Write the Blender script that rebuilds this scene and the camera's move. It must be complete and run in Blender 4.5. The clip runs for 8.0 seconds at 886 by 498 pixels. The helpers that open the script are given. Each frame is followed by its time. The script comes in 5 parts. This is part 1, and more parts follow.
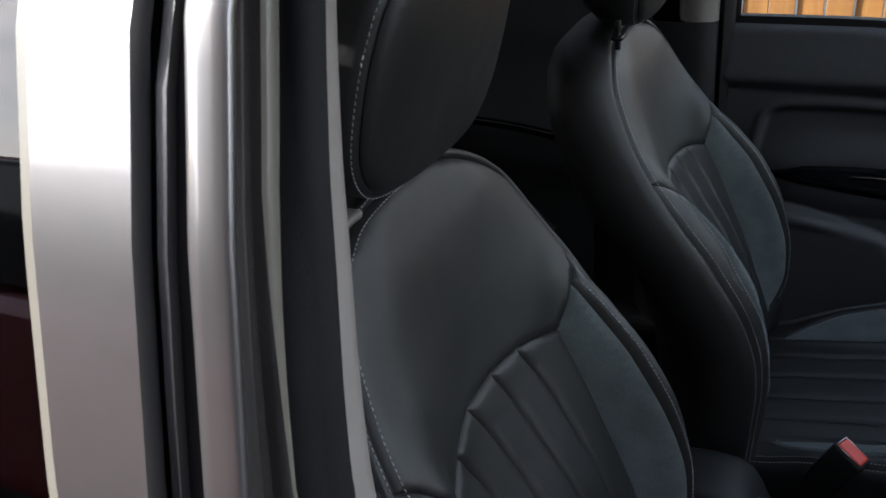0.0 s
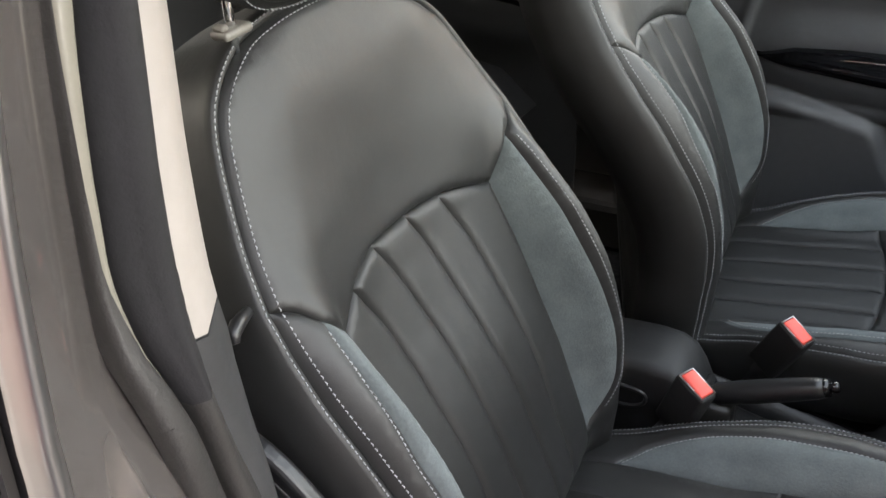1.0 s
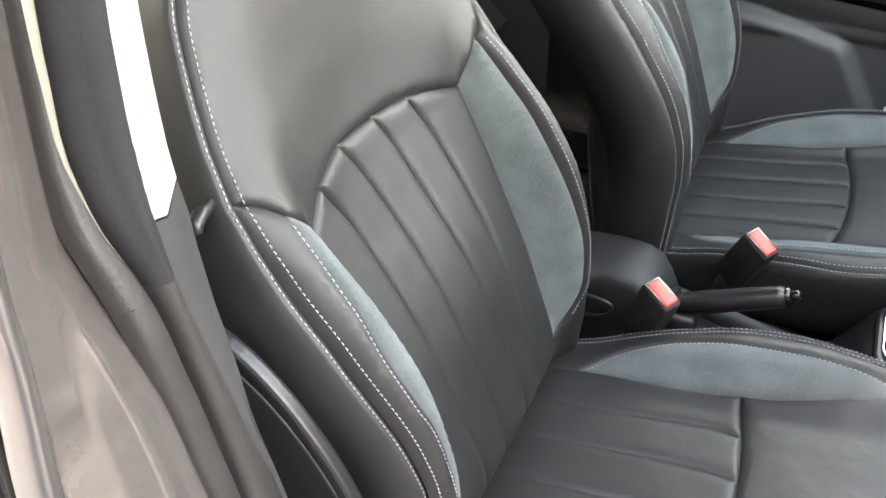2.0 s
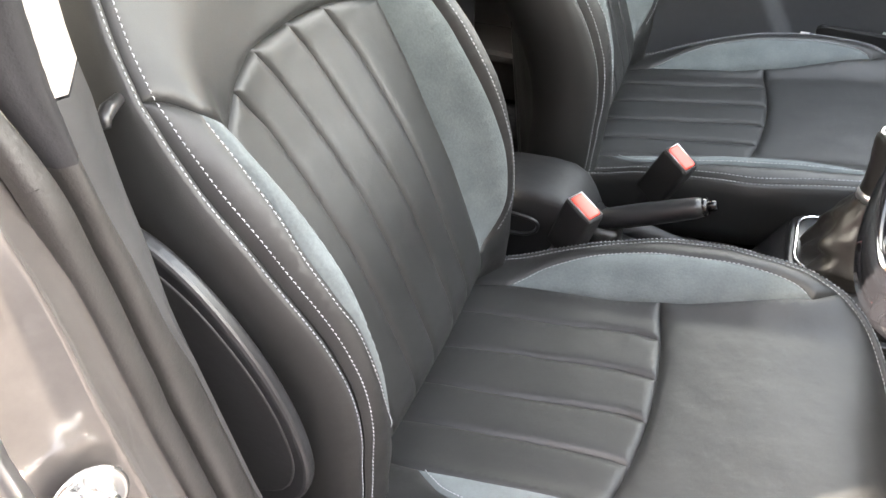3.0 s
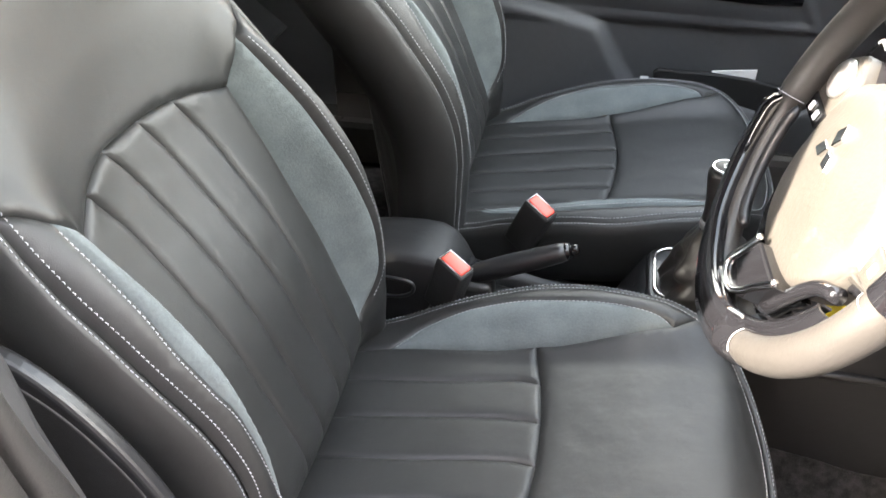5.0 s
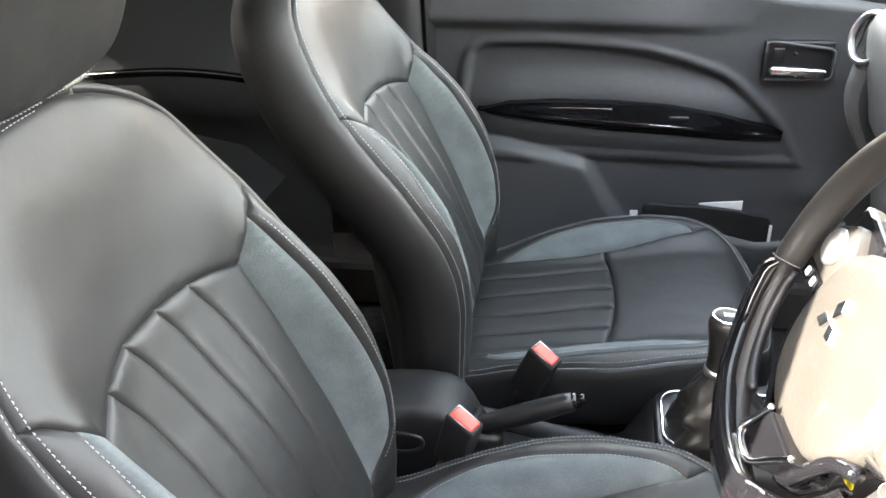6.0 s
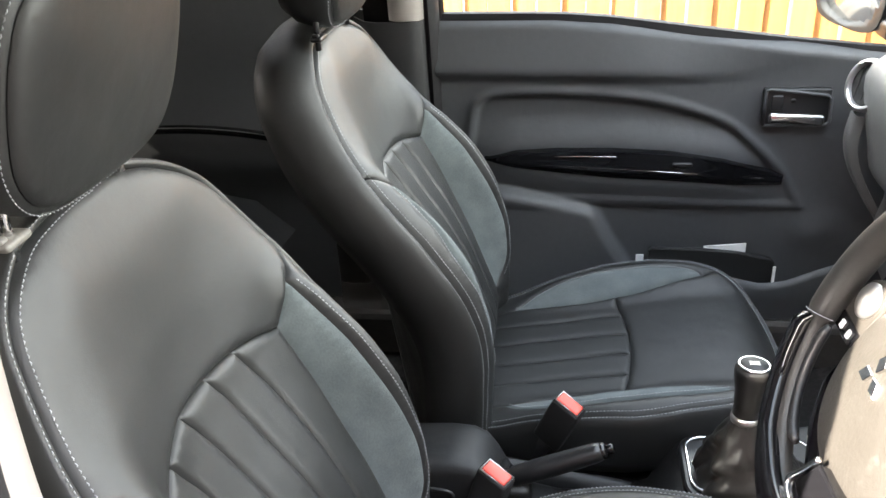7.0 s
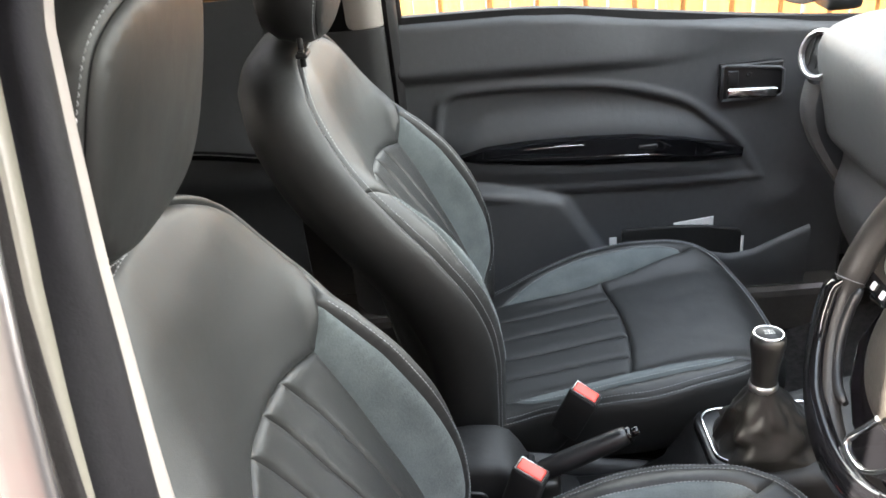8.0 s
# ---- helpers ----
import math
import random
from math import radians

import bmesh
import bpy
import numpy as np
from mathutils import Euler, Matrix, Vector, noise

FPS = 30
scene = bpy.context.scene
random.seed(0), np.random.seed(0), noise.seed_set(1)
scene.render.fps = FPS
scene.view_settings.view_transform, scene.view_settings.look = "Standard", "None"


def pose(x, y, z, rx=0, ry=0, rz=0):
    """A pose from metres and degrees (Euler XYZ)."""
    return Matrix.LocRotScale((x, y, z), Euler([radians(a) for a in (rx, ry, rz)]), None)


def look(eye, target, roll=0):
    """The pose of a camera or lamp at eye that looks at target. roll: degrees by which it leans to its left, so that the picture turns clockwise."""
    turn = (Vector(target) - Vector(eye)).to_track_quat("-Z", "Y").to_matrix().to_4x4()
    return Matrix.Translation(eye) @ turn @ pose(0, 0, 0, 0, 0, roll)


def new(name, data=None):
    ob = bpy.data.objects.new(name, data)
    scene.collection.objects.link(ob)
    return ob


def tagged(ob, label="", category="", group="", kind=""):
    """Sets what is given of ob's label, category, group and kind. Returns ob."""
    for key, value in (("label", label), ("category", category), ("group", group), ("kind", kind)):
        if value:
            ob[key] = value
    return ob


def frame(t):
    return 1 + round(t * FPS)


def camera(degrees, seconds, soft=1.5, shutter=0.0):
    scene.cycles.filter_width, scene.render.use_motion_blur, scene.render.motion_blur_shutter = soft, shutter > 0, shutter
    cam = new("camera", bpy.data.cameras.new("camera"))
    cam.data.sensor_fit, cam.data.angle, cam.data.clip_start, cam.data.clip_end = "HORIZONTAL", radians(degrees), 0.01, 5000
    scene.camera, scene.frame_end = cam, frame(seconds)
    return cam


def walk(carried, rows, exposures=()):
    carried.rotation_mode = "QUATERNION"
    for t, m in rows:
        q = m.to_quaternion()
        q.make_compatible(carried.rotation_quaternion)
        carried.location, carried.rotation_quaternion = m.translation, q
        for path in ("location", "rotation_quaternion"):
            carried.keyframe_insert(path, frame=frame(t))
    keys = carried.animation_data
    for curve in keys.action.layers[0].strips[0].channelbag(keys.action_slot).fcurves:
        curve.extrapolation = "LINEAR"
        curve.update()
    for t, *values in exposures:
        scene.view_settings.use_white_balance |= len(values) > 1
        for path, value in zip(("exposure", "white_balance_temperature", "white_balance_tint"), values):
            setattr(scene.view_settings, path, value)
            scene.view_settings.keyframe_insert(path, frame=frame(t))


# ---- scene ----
cam = camera(55.3, 8.0, shutter=0.12)
PATH = [
    (0, (0.245, -0.996, 1.372), (-0.541, 0.617, 0.488), -4.3),
    (0.2, (0.286, -0.984, 1.359), (-0.503, 0.623, 0.469), -4.5),
    (0.5, (0.335, -0.964, 1.332), (-0.431, 0.631, 0.4), -3.6),
    (0.7, (0.345, -0.962, 1.321), (-0.383, 0.616, 0.332), -2.1),
    (1, (0.341, -0.96, 1.299), (-0.454, 0.525, 0.22), -2.6),
    (1.5, (0.351, -0.964, 1.282), (-0.362, 0.503, 0.124), -1.4),
    (1.7, (0.346, -0.965, 1.278), (-0.366, 0.483, 0.097), -1.2),
    (2.8, (0.377, -0.993, 1.246), (-0.213, 0.43, -0.03), -0.1),
    (3, (0.383, -0.997, 1.239), (-0.165, 0.427, -0.054), 0.3),
    (3.5, (0.4, -1.008, 1.232), (-0.05, 0.409, -0.106), 1.1),
    (4, (0.409, -1.021, 1.229), (0.02, 0.401, -0.123), 1.0),
    (4.5, (0.416, -1.017, 1.241), (0.072, 0.468, -0.054), 0.5),
    (5, (0.411, -1.002, 1.266), (0.08, 0.57, 0.076), -0.6),
    (5.2, (0.411, -0.995, 1.279), (0.083, 0.616, 0.139), -1.3),
    (6.3, (0.37, -0.986, 1.348), (0.04, 0.746, 0.405), -2.5),
    (6.5, (0.359, -0.989, 1.355), (0.03, 0.751, 0.427), -2.7),
    (7, (0.325, -1.0, 1.37), (0.041, 0.761, 0.466), -3.0),
    (7.3, (0.278, -0.981, 1.369), (0.035, 0.776, 0.441), -3.3),
    (7.5, (0.257, -0.967, 1.373), (0.057, 0.777, 0.413), -3.5),
    (7.7, (0.214, -0.950, 1.360), (0.163, 0.795, 0.383), -3.1),
    (7.8, (0.217, -0.968, 1.366), (0.139, 0.773, 0.388), -4.8),
    (8, (0.199, -1.002, 1.389), (0.101, 0.77, 0.465), -6.3),
]
walk(cam, [(t, look(eye, target, roll)) for t, eye, target, roll in PATH],
     [(0.0, 1.65, 5850, 12), (0.28, 1.75, 5900, 12), (0.5, 3.1, 6250, 13), (0.65, 3.5, 6600, 13), (1.0, 3.65, 6900, 13), (1.7, 4.35, 6900, 13), (3.0, 4.85, 7100, 14), (4.0, 4.35, 7200, 14), (5.0, 4.57, 6900, 13), (6.5, 4.45, 6650, 12), (7.0, 4.25, 6750, 12), (8.0, 4.2, 6750, 12)])

# ---- light ----
SUN_TO = Vector((-1.20, -0.84, 1.0)).normalized()
sun_data = bpy.data.lights.new("sun", "SUN")
sun_data.energy, sun_data.angle, sun_data.color = 4.1, radians(0.6), (1.0, 0.93, 0.82)
sun_ob = new("sun", sun_data)
sun_ob.rotation_mode = "QUATERNION"
sun_ob.rotation_quaternion = SUN_TO.to_track_quat("Z", "Y")
sun_ob.location = (-4, -3, 5)
sky_world = bpy.data.worlds.new("sky")
scene.world = sky_world
sky_world.use_nodes = True
wn = sky_world.node_tree
sky = wn.nodes.new("ShaderNodeTexSky")
sky.sky_type, sky.sun_disc = "NISHITA", False
sky.sun_elevation = math.asin(SUN_TO.z)
sky.sun_rotation = math.atan2(SUN_TO.x, SUN_TO.y)
sky.air_density, sky.dust_density = 1.0, 2.5
# broken haze, bright low down and thinner overhead
w_co = wn.nodes.new("ShaderNodeTexCoord")
w_no = wn.nodes.new("ShaderNodeTexNoise")
w_no.inputs["Scale"].default_value, w_no.inputs["Detail"].default_value = 2.6, 7
w_ra = wn.nodes.new("ShaderNodeValToRGB")
w_ra.color_ramp.elements[0].position, w_ra.color_ramp.elements[1].position = 0.28, 0.58
w_mx = wn.nodes.new("ShaderNodeMix")
w_mx.data_type = "RGBA"
wn.links.new(w_co.outputs["Generated"], w_no.inputs["Vector"])
wn.links.new(w_no.outputs["Fac"], w_ra.inputs["Fac"])
w_se = wn.nodes.new("ShaderNodeSeparateXYZ")
wn.links.new(w_co.outputs["Generated"], w_se.inputs["Vector"])
w_hz = wn.nodes.new("ShaderNodeMapRange")     # haze: thick low down, thin overhead
for key, val in (("From Min", 0.35), ("From Max", 0.80), ("To Min", 1.0), ("To Max", 0.22)):
    w_hz.inputs[key].default_value = val
wn.links.new(w_se.outputs["Z"], w_hz.inputs["Value"])
w_mu = wn.nodes.new("ShaderNodeMath")
w_mu.operation = "MULTIPLY"
wn.links.new(w_ra.outputs["Color"], w_mu.inputs[0])
wn.links.new(w_hz.outputs["Result"], w_mu.inputs[1])
wn.links.new(w_mu.outputs[0], w_mx.inputs["Factor"])
wn.links.new(sky.outputs["Color"], w_mx.inputs["A"])
w_mx.inputs["B"].default_value = (11.5, 11.3, 11.0, 1)
wn.links.new(w_mx.outputs["Result"], wn.nodes["Background"].inputs["Color"])
wn.nodes["Background"].inputs["Strength"].default_value = 0.15


# ---- materials ----
def nodes_of(name):
    m = bpy.data.materials.new(name)
    m.use_nodes = True
    return m, m.node_tree, m.node_tree.nodes["Principled BSDF"]


def surface(name, colour, rough=0.5, metal=0.0, spread=0.12, scale=9.0, grain=0.0, grain_scale=900.0, wear=0.0,
            coat=0.0, spec=0.5, rough_spread=0.08, voronoi=False, flakes=0.0, sheen=0.0):
    """A surface with large and fine colour variation, uneven roughness and fine relief."""
    m, t, b = nodes_of(name)
    co = t.nodes.new("ShaderNodeTexCoord")
    big = t.nodes.new("ShaderNodeTexNoise")
    big.inputs["Scale"].default_value, big.inputs["Detail"].default_value = scale, 6
    t.links.new(co.outputs["Object"], big.inputs["Vector"])
    fine = t.nodes.new("ShaderNodeTexNoise")
    fine.inputs["Scale"].default_value, fine.inputs["Detail"].default_value = scale * 14, 3
    t.links.new(co.outputs["Object"], fine.inputs["Vector"])
    mix = t.nodes.new("ShaderNodeMath")
    mix.operation = "MULTIPLY_ADD"
    mix.inputs[1].default_value, mix.inputs[2].default_value = 0.35, 0.0
    t.links.new(fine.outputs["Fac"], mix.inputs[0])
    add = t.nodes.new("ShaderNodeMath")
    add.operation = "MULTIPLY_ADD"
    add.inputs[1].default_value = 0.65
    t.links.new(big.outputs["Fac"], add.inputs[0])
    t.links.new(mix.outputs[0], add.inputs[2])
    ramp = t.nodes.new("ShaderNodeValToRGB")
    lo = [c * (1 - spread) for c in colour]
    hi = [min(1.0, c * (1 + spread)) for c in colour]
    ramp.color_ramp.elements[0].color, ramp.color_ramp.elements[1].color = (*lo, 1), (*hi, 1)
    ramp.color_ramp.elements[0].position, ramp.color_ramp.elements[1].position = 0.32, 0.68
    t.links.new(add.outputs[0], ramp.inputs["Fac"])
    last = ramp.outputs["Color"]
    if wear:
        sc = t.nodes.new("ShaderNodeTexNoise")
        sc.inputs["Scale"].default_value, sc.inputs["Detail"].default_value = scale * 4, 9
        t.links.new(co.outputs["Object"], sc.inputs["Vector"])
        cut = t.nodes.new("ShaderNodeValToRGB")
        cut.color_ramp.elements[0].position, cut.color_ramp.elements[1].position = 0.62, 0.72
        t.links.new(sc.outputs["Fac"], cut.inputs["Fac"])
        mu = t.nodes.new("ShaderNodeMath")
        mu.operation = "MULTIPLY"
        mu.inputs[1].default_value = wear
        t.links.new(cut.outputs["Color"], mu.inputs[0])
        mx = t.nodes.new("ShaderNodeMix")
        mx.data_type = "RGBA"
        mx.inputs["B"].default_value = (*[min(1, c * 1.6 + 0.03) for c in colour], 1)
        t.links.new(mu.outputs[0], mx.inputs["Factor"])
        t.links.new(last, mx.inputs["A"])
        last = mx.outputs["Result"]
    t.links.new(last, b.inputs["Base Color"])
    rr = t.nodes.new("ShaderNodeMapRange")
    rr.inputs["To Min"].default_value = max(0.02, rough - rough_spread)
    rr.inputs["To Max"].default_value = min(1.0, rough + rough_spread)
    t.links.new(big.outputs["Fac"], rr.inputs["Value"])
    t.links.new(rr.outputs["Result"], b.inputs["Roughness"])
    b.inputs["Metallic"].default_value = metal
    b.inputs["Coat Weight"].default_value = coat
    b.inputs["Coat Roughness"].default_value = 0.06
    b.inputs["Specular IOR Level"].default_value = spec
    b.inputs["Sheen Weight"].default_value = sheen
    if grain:
        if voronoi:
            g = t.nodes.new("ShaderNodeTexVoronoi")
            g.inputs["Scale"].default_value = grain_scale
            out = g.outputs["Distance"]
        else:
            g = t.nodes.new("ShaderNodeTexNoise")
            g.inputs["Scale"].default_value, g.inputs["Detail"].default_value = grain_scale, 4
            out = g.outputs["Fac"]
        t.links.new(co.outputs["Object"], g.inputs["Vector"])
        bump = t.nodes.new("ShaderNodeBump")
        bump.inputs["Strength"].default_value, bump.inputs["Distance"].default_value = grain, 0.001
        t.links.new(out, bump.inputs["Height"])
        soft = t.nodes.new("ShaderNodeBump")
        soft.inputs["Strength"].default_value, soft.inputs["Distance"].default_value = grain * 0.5, 0.004
        t.links.new(fine.outputs["Fac"], soft.inputs["Height"])
        t.links.new(bump.outputs["Normal"], soft.inputs["Normal"])
        t.links.new(soft.outputs["Normal"], b.inputs["Normal"])
    if flakes:
        fl = t.nodes.new("ShaderNodeTexVoronoi")
        fl.inputs["Scale"].default_value = 1400
        t.links.new(co.outputs["Object"], fl.inputs["Vector"])
        fb = t.nodes.new("ShaderNodeBump")
        fb.inputs["Strength"].default_value, fb.inputs["Distance"].default_value = flakes, 0.0006
        t.links.new(fl.outputs["Color"], fb.inputs["Height"])
        t.links.new(fb.outputs["Normal"], b.inputs["Normal"])
        b.inputs["Coat Normal"].default_value = (0, 0, 0)
    return m


LEATHER = surface("black_leather", (0.0128, 0.0130, 0.0129), 0.49, spread=0.18, scale=7, grain=0.16, grain_scale=1500, voronoi=True, spec=0.52)
SUEDE = surface("grey_suede", (0.100, 0.113, 0.115), 0.9, spread=0.20, scale=26, grain=0.35, grain_scale=1600, spec=0.2, sheen=0.08)
THREAD = surface("pale_thread", (0.29, 0.295, 0.305), 0.7, spread=0.15, scale=60)
PLASTIC = surface("black_grained_plastic", (0.0125, 0.0125, 0.013), 0.55, spread=0.10, scale=6, grain=0.3, grain_scale=1500, spec=0.45)
DOORSKIN = surface("charcoal_door_plastic", (0.063, 0.065, 0.069), 0.48, spread=0.08, scale=5, grain=0.28, grain_scale=1500, spec=0.45)
SHELLPL = surface("smooth_black_plastic", (0.014, 0.014, 0.015), 0.36, spread=0.10, scale=8, grain=0.12, grain_scale=1600)
GLOSS = surface("piano_black", (0.006, 0.006, 0.007), 0.06, spread=0.1, scale=12, rough_spread=0.03)
RUBBER = surface("black_rubber_seal", (0.012, 0.0115, 0.0125), 0.66, spread=0.2, scale=18, grain=0.15, grain_scale=700, spec=0.25)
# pale base holds the post lip's highlight; the window seal is simply pale
SEALHI = surface("highlight_pale_rubber", (0.17, 0.158, 0.13), 0.26, spread=0.05, scale=30, rough_spread=0.02, grain=0.0, grain_scale=900)
WORNSEAL = surface("worn_grey_seal", (0.018, 0.0165, 0.0155), 0.5, spread=0.22, scale=16, grain=0.25, grain_scale=500, wear=0.15)
PAINT = surface("bronze_grey_paint", (0.235, 0.225, 0.22), 0.29, metal=0.85, spread=0.06, scale=3, coat=0.8, flakes=0.04, rough_spread=0.03)
JAMB = surface("unpolished_grey_paint", (0.152, 0.138, 0.129), 0.20, metal=0.65, spread=0.16, scale=7, wear=0.2, coat=0.5)
TRIMPALE = surface("pale_grey_trim", (0.26, 0.235, 0.215), 0.6, spread=0.06, scale=8, grain=0.2, grain_scale=1400)
GUIDEPL = surface("grey_guide_plastic", (0.15, 0.14, 0.125), 0.5, spread=0.08, scale=20, grain=0.2, grain_scale=1400)
TRIMDARK = surface("charcoal_trim", (0.022, 0.022, 0.023), 0.6, spread=0.10, scale=8, grain=0.25, grain_scale=1400)
CHROME = surface("chrome", (0.72, 0.72, 0.72), 0.12, metal=1.0, spread=0.05, scale=30, rough_spread=0.05)
SILVER = surface("satin_silver", (0.50, 0.50, 0.50), 0.3, metal=0.9, spread=0.06, scale=30)
ZINC = surface("zinc_plated_steel", (0.66, 0.66, 0.65), 0.24, metal=1.0, spread=0.15, scale=60, rough_spread=0.1)
REDPL = surface("red_translucent_plastic", (0.72, 0.075, 0.05), 0.4, spread=0.10, scale=60)
CARPET = surface("dark_carpet", (0.027, 0.0255, 0.025), 0.95, spread=0.7, scale=75, grain=1.0, grain_scale=420, wear=0.35, spec=0.1)
MATRUB = surface("dusty_rubber_mat", (0.034, 0.029, 0.023), 0.8, spread=0.25, scale=14, grain=0.5, grain_scale=500, wear=0.4)
WHEELSKIN = surface("wheel_leather", (0.026, 0.024, 0.022), 0.45, spread=0.10, scale=18, grain=0.16, grain_scale=1200, voronoi=True)
AIRBAG = surface("scuffed_airbag_plastic", (0.033, 0.030, 0.026), 0.5, spread=0.12, scale=14, grain=0.3, grain_scale=1500, wear=0.35)
HEADLINE = surface("grey_headliner", (0.33, 0.33, 0.325), 0.95, spread=0.06, scale=20, grain=0.3, grain_scale=900, spec=0.1)
PAPER = surface("white_paper", (0.78, 0.78, 0.78), 0.8, spread=0.04, scale=20)
TYRE = surface("tyre_rubber", (0.03, 0.03, 0.03), 0.8, spread=0.2, scale=20)
ASPHALT = surface("asphalt", (0.052, 0.050, 0.048), 0.9, spread=0.3, scale=2, grain=0.8, grain_scale=120)
REDPAINT = surface("dark_red_paint", (0.11, 0.006, 0.008), 0.25, metal=0.2, spread=0.06, scale=3, coat=0.8)
GREYWALL = surface("grey_unseen_wall", (0.15, 0.15, 0.145), 0.9, spread=0.15, scale=2, grain=0.5, grain_scale=80)
# for the added wall; kept dark so glossy surfaces mirror little of it
BLOCKWALL = surface("dark_unseen_wall", (0.040, 0.030, 0.024), 0.9, spread=0.35, scale=3, grain=0.6, grain_scale=60)
YELLOW = surface("yellow_label", (0.75, 0.62, 0.02), 0.5, spread=0.08, scale=30)
DASHSKIN = surface("charcoal_dash_plastic", (0.095, 0.094, 0.094), 0.5, spread=0.08, scale=5, grain=0.28, grain_scale=1500, spec=0.45)
BOOT = surface("gear_boot_leather", (0.018, 0.0172, 0.016), 0.36, spread=0.15, scale=22, grain=0.15, grain_scale=1500, voronoi=True, spec=0.5)
REARCLOTH = surface("dark_rear_seat_leather", (0.032, 0.032, 0.033), 0.5, spread=0.10, scale=8, grain=0.2, grain_scale=1100)


def wood():
    m, t, b = nodes_of("larch_fence_board")
    co = t.nodes.new("ShaderNodeTexCoord")
    mp = t.nodes.new("ShaderNodeMapping")
    mp.inputs["Scale"].default_value = (26, 26, 2.0)
    t.links.new(co.outputs["Object"], mp.inputs["Vector"])
    info = t.nodes.new("ShaderNodeObjectInfo")
    n = t.nodes.new("ShaderNodeTexNoise")
    n.noise_dimensions = "4D"
    n.inputs["Scale"].default_value, n.inputs["Detail"].default_value = 1.5, 8
    mu = t.nodes.new("ShaderNodeMath")
    mu.operation = "MULTIPLY"
    mu.inputs[1].default_value = 40
    t.links.new(info.outputs["Random"], mu.inputs[0])
    t.links.new(mu.outputs[0], n.inputs["W"])
    t.links.new(mp.outputs["Vector"], n.inputs["Vector"])
    r = t.nodes.new("ShaderNodeValToRGB")
    r.color_ramp.elements[0].color, r.color_ramp.elements[1].color = (0.24, 0.095, 0.022, 1), (0.36, 0.165, 0.042, 1)
    r.color_ramp.elements[0].position, r.color_ramp.elements[1].position = 0.3, 0.7
    t.links.new(n.outputs["Fac"], r.inputs["Fac"])
    hs = t.nodes.new("ShaderNodeHueSaturation")
    mr = t.nodes.new("ShaderNodeMapRange")
    mr.inputs["To Min"].default_value, mr.inputs["To Max"].default_value = 0.8, 1.15
    t.links.new(info.outputs["Random"], mr.inputs["Value"])
    t.links.new(mr.outputs["Result"], hs.inputs["Value"])
    t.links.new(r.outputs["Color"], hs.inputs["Color"])
    t.links.new(hs.outputs["Color"], b.inputs["Base Color"])
    b.inputs["Roughness"].default_value = 0.75
    bu = t.nodes.new("ShaderNodeBump")
    bu.inputs["Strength"].default_value, bu.inputs["Distance"].default_value = 0.4, 0.003
    t.links.new(n.outputs["Fac"], bu.inputs["Height"])
    t.links.new(bu.outputs["Normal"], b.inputs["Normal"])
    return m


def glass(name, tint):
    """Thin car glass: lets tinted light straight through and mirrors by its angle."""
    m, t, b = nodes_of(name)
    t.nodes.remove(b)
    clear = t.nodes.new("ShaderNodeBsdfTransparent")
    clear.inputs["Color"].default_value = (*tint, 1)
    shine = t.nodes.new("ShaderNodeBsdfGlossy")
    shine.inputs["Roughness"].default_value = 0.01
    fr = t.nodes.new("ShaderNodeLayerWeight")
    fr.inputs["Blend"].default_value = 0.5
    pw = t.nodes.new("ShaderNodeMath")
    pw.operation, pw.inputs[1].default_value = "POWER", 5
    t.links.new(fr.outputs["Facing"], pw.inputs[0])
    sc = t.nodes.new("ShaderNodeMath")
    sc.operation, sc.inputs[1].default_value, sc.inputs[2].default_value = "MULTIPLY_ADD", 0.92, 0.08
    t.links.new(pw.outputs[0], sc.inputs[0])
    mx = t.nodes.new("ShaderNodeMixShader")
    t.links.new(sc.outputs[0], mx.inputs["Fac"])
    t.links.new(clear.outputs["BSDF"], mx.inputs[1])
    t.links.new(shine.outputs["BSDF"], mx.inputs[2])
    t.links.new(mx.outputs["Shader"], t.nodes["Material Output"].inputs["Surface"])
    return m


WOOD, GLASS, PRIVACY = wood(), glass("clear_window_glass", (0.90, 0.93, 0.91)), glass("dark_window_glass", (0.17, 0.175, 0.172))


# ---- mesh helpers ----
def thing(name, label, category, at=(0, 0, 0), group="", kind=""):
    ob = new(name)
    ob.empty_display_size = 0.05
    ob.location = at
    return tagged(ob, label, category, group, kind)


def mesh_part(name, verts, faces, mat, parent=None, label="", smooth=True):
    me = bpy.data.meshes.new(name)
    me.from_pydata([tuple(v) for v in verts], [], [tuple(f) for f in faces])
    me.materials.append(mat)
    if smooth:
        me.polygons.foreach_set("use_smooth", [True] * len(me.polygons))
    me.update()
    ob = new(name, me)
    if parent:
        ob.parent = parent
    return tagged(ob, label)


def part(name, bm, mat, parent=None, label="", smooth=False):
    me = bpy.data.meshes.new(name)
    bmesh.ops.recalc_face_normals(bm, faces=bm.faces)
    bm.to_mesh(me)
    bm.free()
    me.materials.append(mat)
    if smooth:
        me.polygons.foreach_set("use_smooth", [True] * len(me.polygons))
    ob = new(name, me)
    if parent:
        ob.parent = parent
    return tagged(ob, label)


